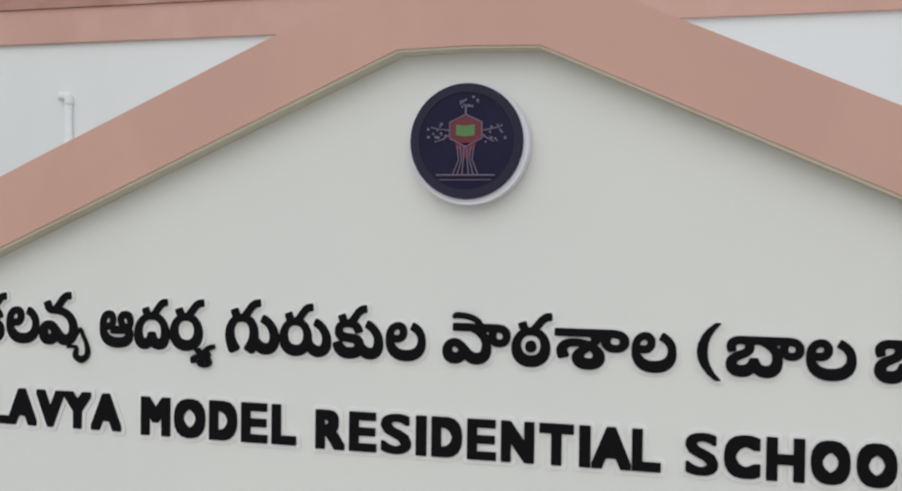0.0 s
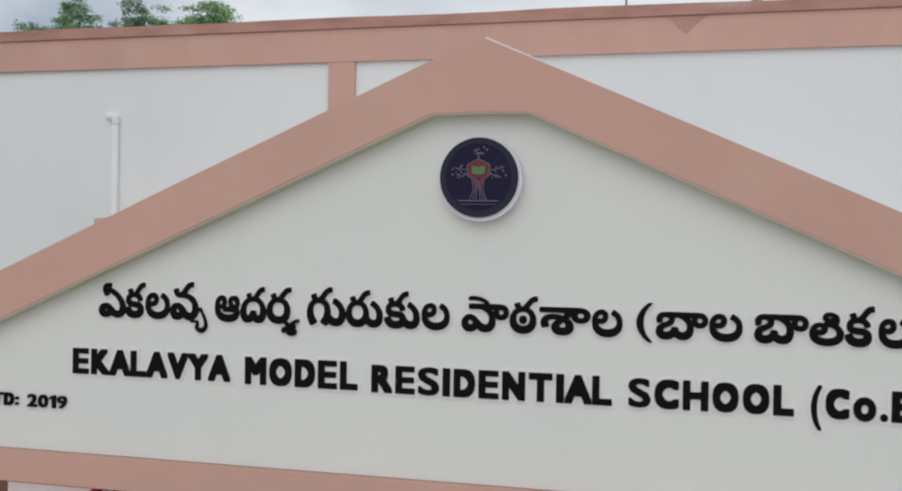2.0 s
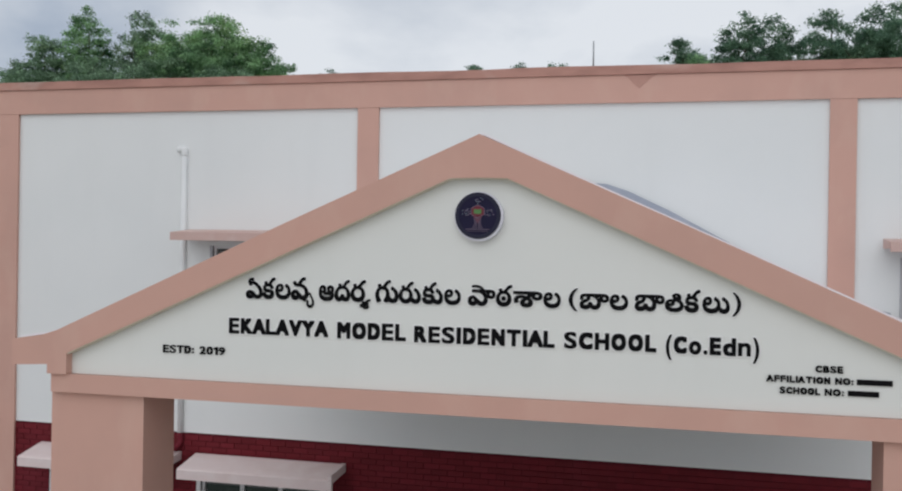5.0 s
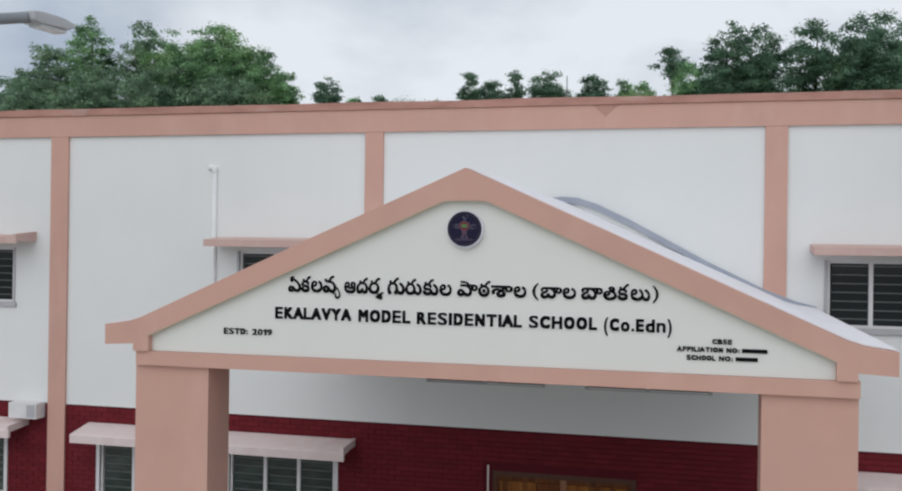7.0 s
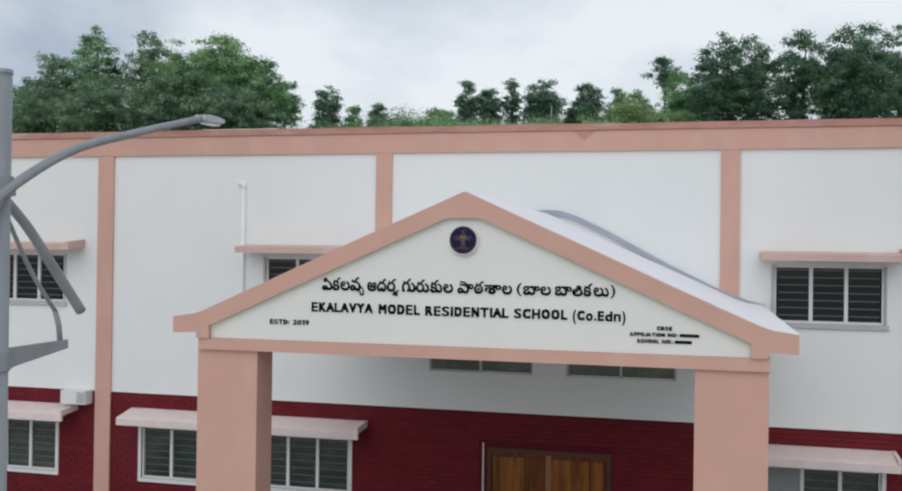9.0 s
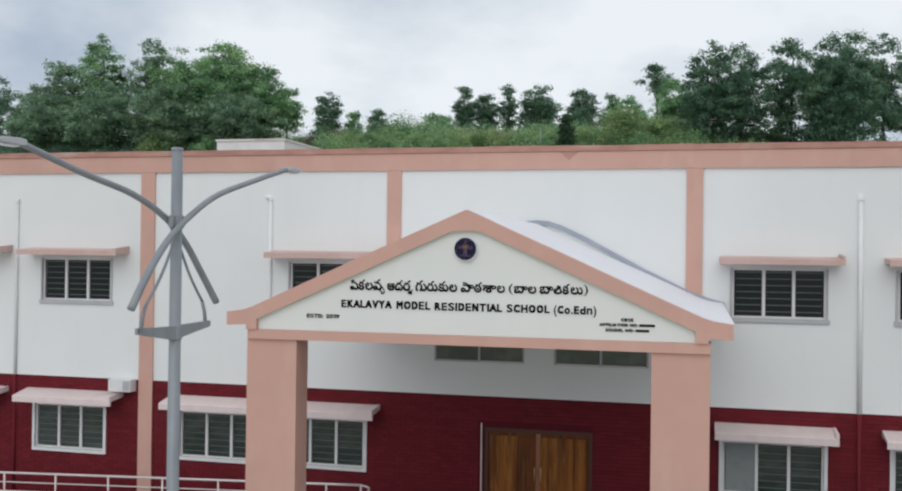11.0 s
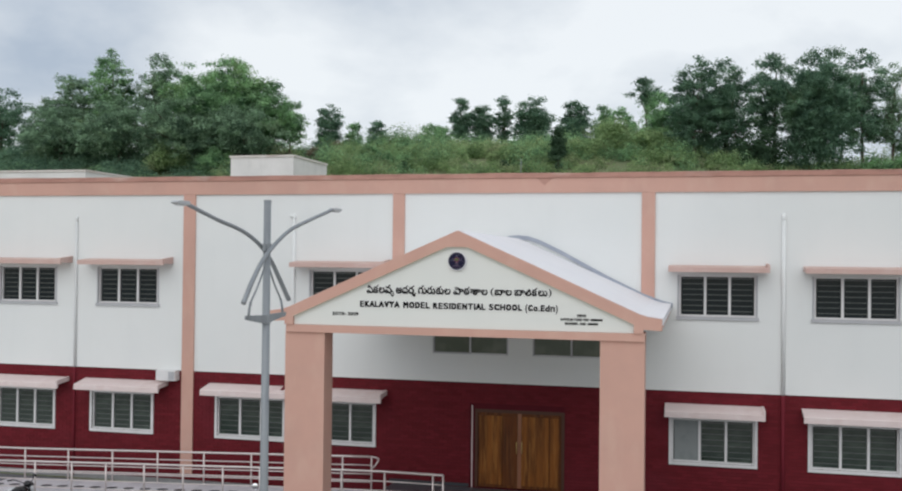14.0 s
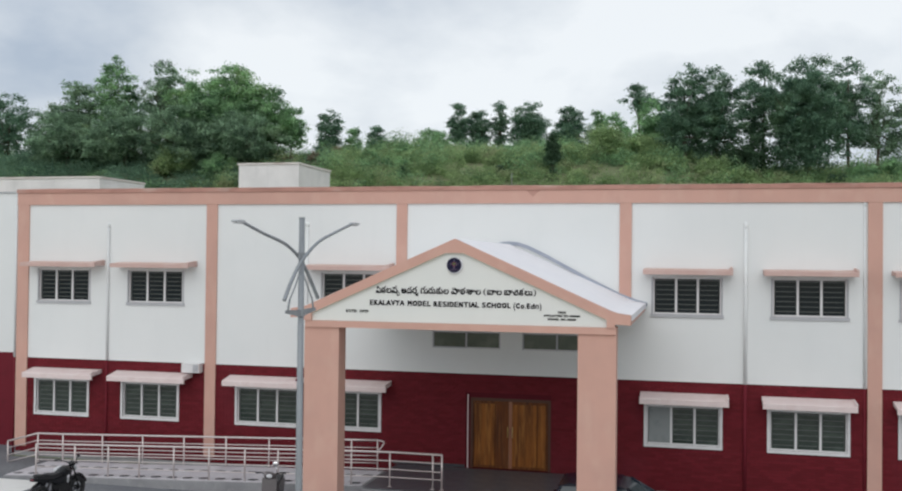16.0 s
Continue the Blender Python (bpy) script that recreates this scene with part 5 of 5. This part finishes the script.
BROAD = "broad leafy green tree on the hillside"
DARK = "tall dark green tree on the hillside"
SLIM = "slender small tree on the ridge"
THIN = "thin open-crowned tree beside the big ones"
TREES = [
    (-85.6, 90, 18.2, 29.1, 3.2, LEAF_B, DARK, 0.55), (-76.1, 86, 17.7, 25.7, 2.3, LEAF_F, BROAD, 0.70), (-70.4, 84, 18.2, 29.2, 3.0, LEAF_F, BROAD, 0.70),
    (-64.8, 84, 18.9, 32.3, 2.5, LEAF_A, BROAD, 0.68), (-59.2, 86, 21.2, 31.7, 2.5, LEAF_F, BROAD, 0.70), (-50.1, 83, 18.2, 30.4, 4.7, LEAF_A, BROAD, 1.00),
    (-43.7, 82, 18.4, 27.7, 2.7, LEAF_A, BROAD, 0.95), (-40.4, 82, 19.6, 24.6, 1.6, LEAF_A, BROAD, 1.00), (-69.3, 80, 16.3, 24.4, 3.8, LEAF_F, BROAD, 0.78),
    (-60.6, 79, 16.6, 25.3, 4.1, LEAF_F, BROAD, 0.80), (-52.1, 79, 16.5, 24.8, 4.4, LEAF_F, BROAD, 0.95), (-44.7, 79, 16.8, 23.9, 3.6, LEAF_F, BROAD, 0.95),
    (-40.4, 95, 21.0, 26.4, 1.5, LEAF_B, SLIM, 1.00), (-31.4, 112, 22.8, 26.0, 1.6, LEAF_A, SLIM, 0.80), (-27.0, 113, 24.7, 29.7, 1.5, LEAF_B, SLIM, 0.90),
    (-24.2, 115, 24.0, 28.9, 1.7, LEAF_B, SLIM, 1.10), (-21.5, 116, 24.5, 30.4, 1.2, LEAF_B, SLIM, 0.90), (-16.9, 114, 24.2, 29.8, 2.4, LEAF_B, SLIM, 1.20),
    (-10.3, 110, 23.2, 28.3, 2.1, LEAF_B, SLIM, 1.10), (-6.4, 112, 23.4, 27.9, 1.6, LEAF_A, SLIM, 1.00), (-3.5, 108, 22.8, 27.1, 1.9, LEAF_A, SLIM, 1.00),
    (-0.0, 95, 24.8, 28.2, 1.7, LEAF_B, THIN, 0.60), (2.1, 90, 17.2, 25.9, 2.3, LEAF_A, BROAD, 0.90), (5.5, 85, 16.0, 28.9, 2.4, LEAF_B, DARK, 0.95),
    (8.9, 87, 16.9, 28.8, 2.7, LEAF_B, DARK, 0.85), (14.1, 90, 20.4, 29.9, 2.8, LEAF_B, DARK, 0.66), (18.6, 86, 15.9, 29.5, 3.7, LEAF_B, DARK, 1.00),
    (23.2, 89, 17.6, 29.8, 2.3, LEAF_B, DARK, 0.58), (26.4, 90, 16.8, 28.3, 2.2, LEAF_F, DARK, 0.46), (30.6, 91, 17.6, 24.6, 3.0, LEAF_F, DARK, 0.58),
    (-38.0, 97, 21.4, 24.0, 1.2, LEAF_A, SLIM, 1.00), (-34.9, 98, 21.6, 24.4, 1.3, LEAF_B, SLIM, 1.00), (-29.3, 110, 22.6, 25.2, 1.5, LEAF_A, SLIM, 1.00),
    (12.2, 84, 15.7, 20.4, 2.0, LEAF_E, DARK, 1.00),
]
for k, (x, y, cz, tz, r, mt, lb, fl) in enumerate(TREES):
    slim = lb == SLIM
    build_tree(x, y, cz - 2.6 * slim, tz + 0.25, r * (1.5 if slim else 1.55), mt, lb, 100 + k, fl)
build_tree(-8.4, 78, 16.6, 20.7, 1.25, LEAF_E, "small dark cone-shaped tree in the scrub", 300, 1.3, cone=True)


def build_scrub(name, material, count, seed, label, xr, yr, rr):
    rng = np.random.default_rng(seed)
    blobs = []
    for i in range(count):
        x, y = rng.uniform(*xr), rng.uniform(*yr)
        r = rng.uniform(*rr) * (1.5 if rng.random() < 0.12 else 1.0)
        g = ground_height(x, y)
        blobs.append(((x, y, g + r * 0.35), (r, r, r * rng.uniform(0.55, 0.95))))
        blobs.append(((x + rng.uniform(-1, 1) * r, y, g + r * 0.2), (r * 0.6, r * 0.6, r * 0.6)))
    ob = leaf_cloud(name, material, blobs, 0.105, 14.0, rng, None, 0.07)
    return tagged(ob, label, "shrubs", kind="stuff")


build_scrub("hill_scrub", LEAF_C, 1050, 7, "yellow-green scrub and tall grass covering the hillside", (-48, 38), (66, 99), (0.6, 1.5))
build_scrub("tall_bushes", LEAF_C, 44, 17, "tall pale green bushes standing in the scrub", (-34, 36), (78, 97), (1.3, 2.6))
build_scrub("leafy_bushes", LEAF_A, 52, 18, "rounded leafy green bushes on the hillside", (-38, 36), (72, 97), (1.0, 2.2))
build_scrub("green_shrubs", LEAF_A, 330, 8, "green shrubs scattered over the hillside", (-95, 38), (68, 100), (0.7, 1.7))
build_scrub("dark_undergrowth", LEAF_B, 260, 9, "dark undergrowth below the trees", (-95, -36), (68, 84), (0.9, 1.9))
build_scrub("ridge_shrubs", LEAF_A, 200, 10, "shrubs along the ridge of the hill", (-60, 38), (93, 104), (0.9, 2.3))



def build_bush(x, y, radius, height, material, label, seed):
    """A rounded bush: short stems and a dome of leaf clumps that reaches the ground."""
    rng = np.random.default_rng(seed)
    bush = empty("bush", x, y, ground_height(x, y) - 0.1)
    blobs = []
    for i in range(int(16 + 7 * radius)):
        a, e = rng.uniform(0, 2 * math.pi), math.asin(rng.uniform(0.0, 1.0))
        k = rng.uniform(0.55, 0.92)
        rr = (0.28 + 0.13 * rng.random()) * radius
        blobs.append(((k * radius * math.cos(e) * math.cos(a), k * radius * math.cos(e) * math.sin(a), max(k * height * math.sin(e), 0.3 * rr)), (rr, rr, rr * rng.uniform(0.7, 0.95))))
    bm = bmesh.new()
    for c, r in blobs[:7]:
        tube(bm, smooth_line([(0.1 * c[0], 0.1 * c[1], 0), (0.4 * c[0], 0.4 * c[1], 0.5 * c[2]), c], 3), [0.05 - 0.006 * q for q in range(7)], 5)
    part("stem", bm, BARK, bush, "brown stems", smooth=True)
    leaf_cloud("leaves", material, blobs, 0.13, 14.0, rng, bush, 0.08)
    return tagged(bush, label, "bush", "hillside bushes")


PALE, LEAFY, DULL, DRY = "tall pale yellow-green bush on the hillside", "rounded bright green bush on the hillside", "dark green bush in the pale scrub", "dry brownish bush below the trees"
for k, (x, y, r, top, mt, lb) in enumerate([
    (-3.3, 84, 2.6, 22.5, LEAF_C, PALE), (-6.1, 82, 1.9, 20.1, LEAF_C, PALE), (0.5, 83, 2.3, 20.8, LEAF_C, PALE), (-14.5, 80, 2.1, 18.8, LEAF_C, PALE),
    (-18.7, 84, 1.7, 19.5, LEAF_C, PALE), (-23.3, 86, 1.7, 19.8, LEAF_A, LEAFY), (-27.0, 84, 1.4, 19.6, LEAF_A, LEAFY), (-30.7, 82, 1.5, 19.4, LEAF_A, LEAFY),
    (-33.5, 84, 1.2, 19.3, LEAF_A, LEAFY), (-36.1, 86, 1.3, 20.8, LEAF_D, DRY), (-36.7, 80, 1.4, 19.3, LEAF_D, DRY), (-39.9, 80, 1.3, 18.8, LEAF_D, DRY),
    (-13.7, 76, 0.7, 17.5, LEAF_E, DULL), (-7.9, 74, 0.8, 17.7, LEAF_E, DULL), (-24.7, 76, 0.8, 17.5, LEAF_E, DULL), (8.5, 80, 2.1, 18.1, LEAF_C, PALE),
    (11.4, 79, 1.9, 17.1, LEAF_C, PALE), (23.6, 82, 2.2, 17.8, LEAF_A, LEAFY), (26.8, 84, 2.0, 18.4, LEAF_A, LEAFY), (3.7, 79, 2.1, 18.1, LEAF_C, PALE),
    (20.6, 80, 1.3, 17.0, LEAF_E, DULL), (-53.2, 77, 3.1, 19.7, LEAF_C, PALE), (-46.8, 76, 2.4, 19.0, LEAF_A, LEAFY), (-74.0, 80, 3.2, 20.1, LEAF_B, DULL),
    (-13.2, 92, 1.5, 22.0, LEAF_A, LEAFY), (-40.3, 92, 1.0, 22.7, LEAF_A, LEAFY), (-33.4, 95, 1.0, 22.6, LEAF_A, LEAFY), (-36.2, 95, 0.7, 22.3, LEAF_B, DULL),
]):
    build_bush(x, y, r, max(top - ground_height(x, y), 1.2), mt, lb, 500 + k)

# ---- vehicles ----


def build_wheel(parent, x, z, r, w, name="wheel", rim=None):
    wheel = empty(name, x, 0, z)
    wheel.parent = parent
    bm = bmesh.new()
    n, k = 28, 8
    rings = []
    for i in range(n):
        a = 2 * math.pi * i / n
        ring = []
        for j in range(k):
            b = 2 * math.pi * j / k
            rr = r - w * 0.55 + w * 0.55 * math.cos(b)
            ring.append(bm.verts.new((rr * math.cos(a), w * 0.5 * math.sin(b), rr * math.sin(a))))
        rings.append(ring)
    for i in range(n):
        for j in range(k):
            bm.faces.new((rings[i][j], rings[(i + 1) % n][j], rings[(i + 1) % n][(j + 1) % k], rings[i][(j + 1) % k]))
    part("tyre", bm, RUBBER, wheel, smooth=True)
    bm = bmesh.new()
    tube(bm, [(0, -w * 0.45, 0), (0, w * 0.45, 0)], r * 0.22, 12)
    for i in range(5):
        a = 2 * math.pi * i / 5
        tube(bm, [(0, 0, 0), ((r - w) * math.cos(a), 0, (r - w) * math.sin(a))], r * 0.05, 6)
    part("rim", bm, rim or CHROME, wheel)
    return wheel


def build_motorcycle(x, y, heading):
    """A street motorcycle on its stand; it faces along +x before it is turned."""
    bike = empty("motorcycle")
    for wx in (-0.64, 0.66):
        build_wheel(bike, wx, 0.30, 0.30, 0.12, rim=GLOSS_BLACK)

    def add(name, mat, draw, label="", smooth=True, bevel=0.0):
        bm = bmesh.new()
        draw(bm)
        if bevel:
            soften(bm, bevel)
        return part(name, bm, mat, bike, label, smooth)

    for s in (-1, 1):
        add("fork", GLOSS_BLACK, lambda bm: tube(bm, [(0.66, s * 0.08, 0.30), (0.50, s * 0.08, 0.72), (0.42, s * 0.08, 0.93)], 0.022, 8))
        add("swing_arm", GLOSS_BLACK, lambda bm: tube(bm, [(-0.64, s * 0.09, 0.30), (-0.10, s * 0.09, 0.36)], 0.025, 8))
        add("shock_absorber", GLOSS_BLACK, lambda bm: tube(bm, [(-0.58, s * 0.11, 0.36), (-0.44, s * 0.11, 0.68)], 0.028, 8))
        add("handlebar", GLOSS_BLACK, lambda bm: tube(bm, smooth_line([(0.42, 0, 0.96), (0.40, s * 0.12, 1.02), (0.30, s * 0.30, 1.08), (0.24, s * 0.36, 1.06)], 4), 0.014, 8))
        add("grip", RUBBER, lambda bm: tube(bm, [(0.29, s * 0.31, 1.075), (0.23, s * 0.40, 1.06)], 0.02, 8))
    add("mirror_stalk", GLOSS_BLACK, lambda bm: tube(bm, smooth_line([(0.32, -0.26, 1.08), (0.34, -0.30, 1.18), (0.32, -0.33, 1.22)], 4), 0.011, 6))
    add("mirror", GLOSS_BLACK, lambda bm: ellipsoid(bm, (0.32, -0.35, 1.25), (0.018, 0.065, 0.040)), "oval rear mirror")
    add("fuel_tank", GLOSS_BLACK, lambda bm: ellipsoid(bm, (0.16, 0, 0.83), (0.30, 0.16, 0.15), 18, 12), "black fuel tank")
    # pale patch added to the black tank in place of a highlight
    add("tank_glint_patch", TANK_GLINT, lambda bm: ellipsoid(bm, (0.06, 0.055, 0.875), (0.19, 0.105, 0.112), 18, 12), "silver patch that paints the tank's highlight")
    add("seat", SEAT_BLACK, lambda bm: prism(bm, [(0.02, 0.76), (-0.05, 0.84), (-0.35, 0.83), (-0.60, 0.89), (-0.80, 0.90), (-0.78, 0.80), (-0.30, 0.72)], "y", -0.12, 0.12), "long black seat", False, 0.03)
    add("tail", GLOSS_BLACK, lambda bm: prism(bm, [(-0.30, 0.715), (-0.78, 0.79), (-0.92, 0.84), (-0.94, 0.76), (-0.40, 0.62)], "y", -0.09, 0.09), "black tail panel", False, 0.02)
    add("side_panel", GLOSS_BLACK, lambda bm: prism(bm, [(-0.30, 0.70), (0.02, 0.74), (0.06, 0.56), (-0.20, 0.54)], "y", -0.125, 0.125), "black side panels", False, 0.02)
    add("engine", RUBBER, lambda bm: (box(bm, -0.14, 0.22, -0.13, 0.13, 0.28, 0.52), box(bm, 0.02, 0.20, -0.09, 0.09, 0.52, 0.70)), "", False, 0.03)
    add("frame_tube", GLOSS_BLACK, lambda bm: tube(bm, smooth_line([(0.44, 0, 0.88), (0.38, 0, 0.45), (0.20, 0, 0.26), (-0.12, 0, 0.28), (-0.20, 0, 0.70), (0.42, 0, 0.86)], 4), 0.022, 8))
    add("exhaust", RUBBER, lambda bm: tube(bm, smooth_line([(0.20, -0.12, 0.44), (0.28, -0.15, 0.30), (0.0, -0.17, 0.25), (-0.45, -0.18, 0.32), (-0.80, -0.18, 0.38)], 4), [0.022] * 8 + [0.045] * 9, 10))
    add("front_mudguard", GLOSS_BLACK, lambda bm: tube(bm, smooth_line([(0.98, 0, 0.40), (0.84, 0, 0.58), (0.66, 0, 0.64), (0.46, 0, 0.56)], 4), 0.055, 8))
    add("rear_mudguard", GLOSS_BLACK, lambda bm: tube(bm, smooth_line([(-0.50, 0, 0.62), (-0.72, 0, 0.66), (-0.94, 0, 0.56), (-1.02, 0, 0.40)], 4), 0.05, 8))
    add("headlight", HEADLIGHT, lambda bm: ellipsoid(bm, (0.55, 0, 0.86), (0.07, 0.09, 0.09)), "round headlight")
    add("instrument_cowl", GLOSS_BLACK, lambda bm: ellipsoid(bm, (0.47, 0, 0.98), (0.08, 0.11, 0.08)))
    add("tail_lamp", RED_ENAMEL, lambda bm: ellipsoid(bm, (-0.95, 0, 0.80), (0.03, 0.06, 0.03)), "red tail lamp")
    add("stand", GLOSS_BLACK, lambda bm: tube(bm, [(-0.05, 0.10, 0.28), (-0.12, 0.24, 0.01)], 0.012, 6))
    bike.matrix_basis = pose(x, y, 0.0, 0, 0, heading)
    return tagged(bike, "black motorcycle with a painted tank highlight parked before the ramp", "motorcycle")


def build_scooter(x, y, heading):
    sc = empty("scooter")
    for wx in (-0.58, 0.60):
        build_wheel(sc, wx, 0.22, 0.22, 0.10)

    def add(name, mat, draw, label="", smooth=True, bevel=0.0):
        bm = bmesh.new()
        draw(bm)
        if bevel:
            soften(bm, bevel)
        return part(name, bm, mat, sc, label, smooth)

    add("front_apron", SCOOTER_GREY, lambda bm: prism(bm, [(0.46, 0.28), (0.56, 0.40), (0.46, 0.92), (0.40, 0.94), (0.42, 0.60), (0.36, 0.30)], "y", -0.19, 0.19), "grey front apron", False, 0.05)
    add("footboard", SCOOTER_GREY, lambda bm: box(bm, -0.12, 0.42, -0.16, 0.16, 0.22, 0.30), "", False, 0.02)
    add("body", SCOOTER_GREY, lambda bm: prism(bm, [(-0.05, 0.28), (0.0, 0.62), (-0.30, 0.70), (-0.80, 0.68), (-0.90, 0.56), (-0.70, 0.38), (-0.30, 0.26)], "y", -0.17, 0.17), "", False, 0.06)
    add("seat", SEAT_BLACK, lambda bm: prism(bm, [(0.02, 0.63), (0.02, 0.74), (-0.30, 0.74), (-0.50, 0.78), (-0.82, 0.78), (-0.82, 0.69), (-0.30, 0.705)], "y", -0.14, 0.14), "black seat", False, 0.03)
    add("head_cowl", SCOOTER_GREY, lambda bm: ellipsoid(bm, (0.40, 0, 1.0), (0.11, 0.17, 0.09)))
    add("headlight", HEADLIGHT, lambda bm: ellipsoid(bm, (0.49, 0, 1.0), (0.03, 0.08, 0.055)), "headlight")
    add("front_mudguard", SCOOTER_GREY, lambda bm: tube(bm, smooth_line([(0.84, 0, 0.34), (0.72, 0, 0.46), (0.58, 0, 0.48), (0.42, 0, 0.40)], 4), 0.065, 8))
    for s in (-1, 1):
        add("handlebar", GLOSS_BLACK, lambda bm: tube(bm, smooth_line([(0.38, s * 0.10, 1.02), (0.34, s * 0.24, 1.06), (0.27, s * 0.36, 1.04)], 4), 0.016, 8))
        add("grip", RUBBER, lambda bm: tube(bm, [(0.29, s * 0.28, 1.05), (0.25, s * 0.39, 1.035)], 0.022, 8))
    add("mirror_stalk", CHROME, lambda bm: tube(bm, smooth_line([(0.34, 0.16, 1.06), (0.36, 0.17, 1.14), (0.33, 0.14, 1.22)], 4), 0.012, 6))
    add("mirror", MIRROR, lambda bm: ellipsoid(bm, (0.32, 0.13, 1.28), (0.018, 0.085, 0.065)), "round chrome mirror")
    add("tail_lamp", RED_ENAMEL, lambda bm: ellipsoid(bm, (-0.90, 0, 0.62), (0.03, 0.09, 0.04)), "red tail lamp")
    sc.matrix_basis = pose(x, y, 0.0, 0, 0, heading)
    return tagged(sc, "grey scooter with a round mirror parked before the ramp", "scooter")


build_motorcycle(-10.12, -5.45, 82)
build_scooter(-4.36, -4.6, -77)


def build_car(x, y, heading):
    """A small hatchback; it faces along +x before it is turned."""
    car = empty("car")
    hw = 0.82

    def side(outline, name, mat, w, label="", top_in=0.0, bevel=0.03):
        bm = bmesh.new()
        prism(bm, outline, "y", -w, w)
        if top_in:
            lo = min(z for _, z in outline)
            hi = max(z for _, z in outline)
            for v in bm.verts:
                v.co.y *= 1 - top_in * (v.co.z - lo) / (hi - lo)
        soften(bm, bevel, 3)
        return part(name, bm, mat, car, label)

    side([(-1.80, 0.30), (-1.85, 0.60), (-1.76, 0.95), (0.75, 0.95), (1.25, 0.88), (1.72, 0.74), (1.82, 0.50), (1.78, 0.26), (-1.70, 0.26)], "body", CAR_PAINT, hw, "", 0.05, 0.05)
    side([(-1.62, 0.955), (-1.45, 1.36), (-1.2, 1.40), (0.05, 1.40), (0.85, 0.955)], "glasshouse", CAR_GLASS, hw * 0.95, "tinted windows", 0.18, 0.02)
    side([(-1.50, 1.36), (-1.25, 1.435), (-0.6, 1.46), (-0.1, 1.44), (0.14, 1.38), (0.0, 1.37), (-1.2, 1.37)], "roof", CAR_PAINT, hw * 0.80, "", 0.0, 0.02)
    for s in (-1, 1):
        for name, pts in (("front_pillar", [(0.86, s * hw * 0.93, 0.95), (0.10, s * hw * 0.79, 1.39)]), ("middle_pillar", [(-0.45, s * hw * 0.955, 0.95), (-0.45, s * hw * 0.80, 1.39)]), ("rear_pillar", [(-1.62, s * hw * 0.93, 0.95), (-1.42, s * hw * 0.79, 1.38)])):
            bm = bmesh.new()
            tube(bm, pts, 0.035, 8)
            part(name, bm, CAR_PAINT, car, smooth=True)
        bm = bmesh.new()
        ellipsoid(bm, (0.62, s * (hw + 0.10), 0.98), (0.06, 0.10, 0.07))
        part("side_mirror", bm, CAR_PAINT, car, smooth=True)
        bm = bmesh.new()
        ellipsoid(bm, (1.66, s * 0.60, 0.66), (0.12, 0.16, 0.08))
        part("headlight", bm, HEADLIGHT, car, smooth=True)
        for wx in (-1.15, 1.15):
            wheel = build_wheel(car, wx, 0.29, 0.29, 0.17)
            wheel.location.y = s * (hw - 0.09)
    car.matrix_basis = pose(x, y, 0.0, 0, 0, heading)
    return tagged(car, "dark blue hatchback parked beside the porch column", "car")


build_car(4.75, -5.05, 0)

# ---- brick courses of the lower wall ----


def build_bricks():
    pitch, ln, ht, joint = 0.0855, 0.235, 0.0755, 0.010
    bm = bmesh.new()
    box(bm, -ln / 2, ln / 2, -0.012, 0.004, 0.0, ht)
    soften(bm, 0.003, 1, 60)
    whole = mesh_of("brick", bm, BRICK)
    holes = [(a - 0.075, b + 0.075, LOW_Z[0] - 0.085, LOW_Z[1] + 0.05) for a, b in LOWER] + [(DOOR[0] - 0.15, DOOR[1] + 0.01, 0, DOOR[3] + 0.07)]
    verts, faces = [], []
    near = (-2.42, -0.26)
    rows = int((MAROON_TOP - FOOT - 0.01) / pitch)
    for r in range(rows):
        z = FOOT + 0.006 + r * pitch
        cuts = sorted((a, b) for a, b, c, d in holes if c < z + ht and d > z)
        spans, start = [], FX0 + 0.01
        for a, b in cuts:
            if a > start:
                spans.append((start, a))
            start = max(start, b)
        spans.append((start, FX1 - 0.01))
        shift = (ln + joint) / 2 if r % 2 else 0.0
        first = FX0 - 0.3 - shift
        for a, b in spans:
            k = int((a - first) / (ln + joint))
            while True:
                x0 = first + k * (ln + joint)
                x1 = x0 + ln
                k += 1
                if x0 > b:
                    break
                if near[0] < x0 and x1 < near[1] and z > PLINTH:
                    if a <= x0 and x1 <= b:
                        piece("brick", whole, wall_low, pose((x0 + x1) / 2, 0, z))
                    continue
                p, q = max(x0, a), min(x1, b)
                if q - p < 0.03:
                    continue
                jut = 0.011 + 0.003 * noise.noise(Vector((x0 * 7, r * 3.1, 0)))
                n = len(verts)
                verts += [(p, -jut, z), (q, -jut, z), (q, -jut, z + ht), (p, -jut, z + ht), (p, 0.003, z), (q, 0.003, z), (q, 0.003, z + ht), (p, 0.003, z + ht)]
                faces += [(n, n + 1, n + 2, n + 3), (n + 4, n + 5, n + 1, n), (n + 3, n + 2, n + 6, n + 7), (n + 4, n, n + 3, n + 7), (n + 1, n + 5, n + 6, n + 2)]
    me = bpy.data.meshes.new("brick_courses")
    me.from_pydata(verts, [], faces)
    me.materials.append(BRICK_STUFF)
    ob = new("brick_courses", me)
    ob.parent = wall_low
    ob["kind"] = "stuff"


build_bricks()
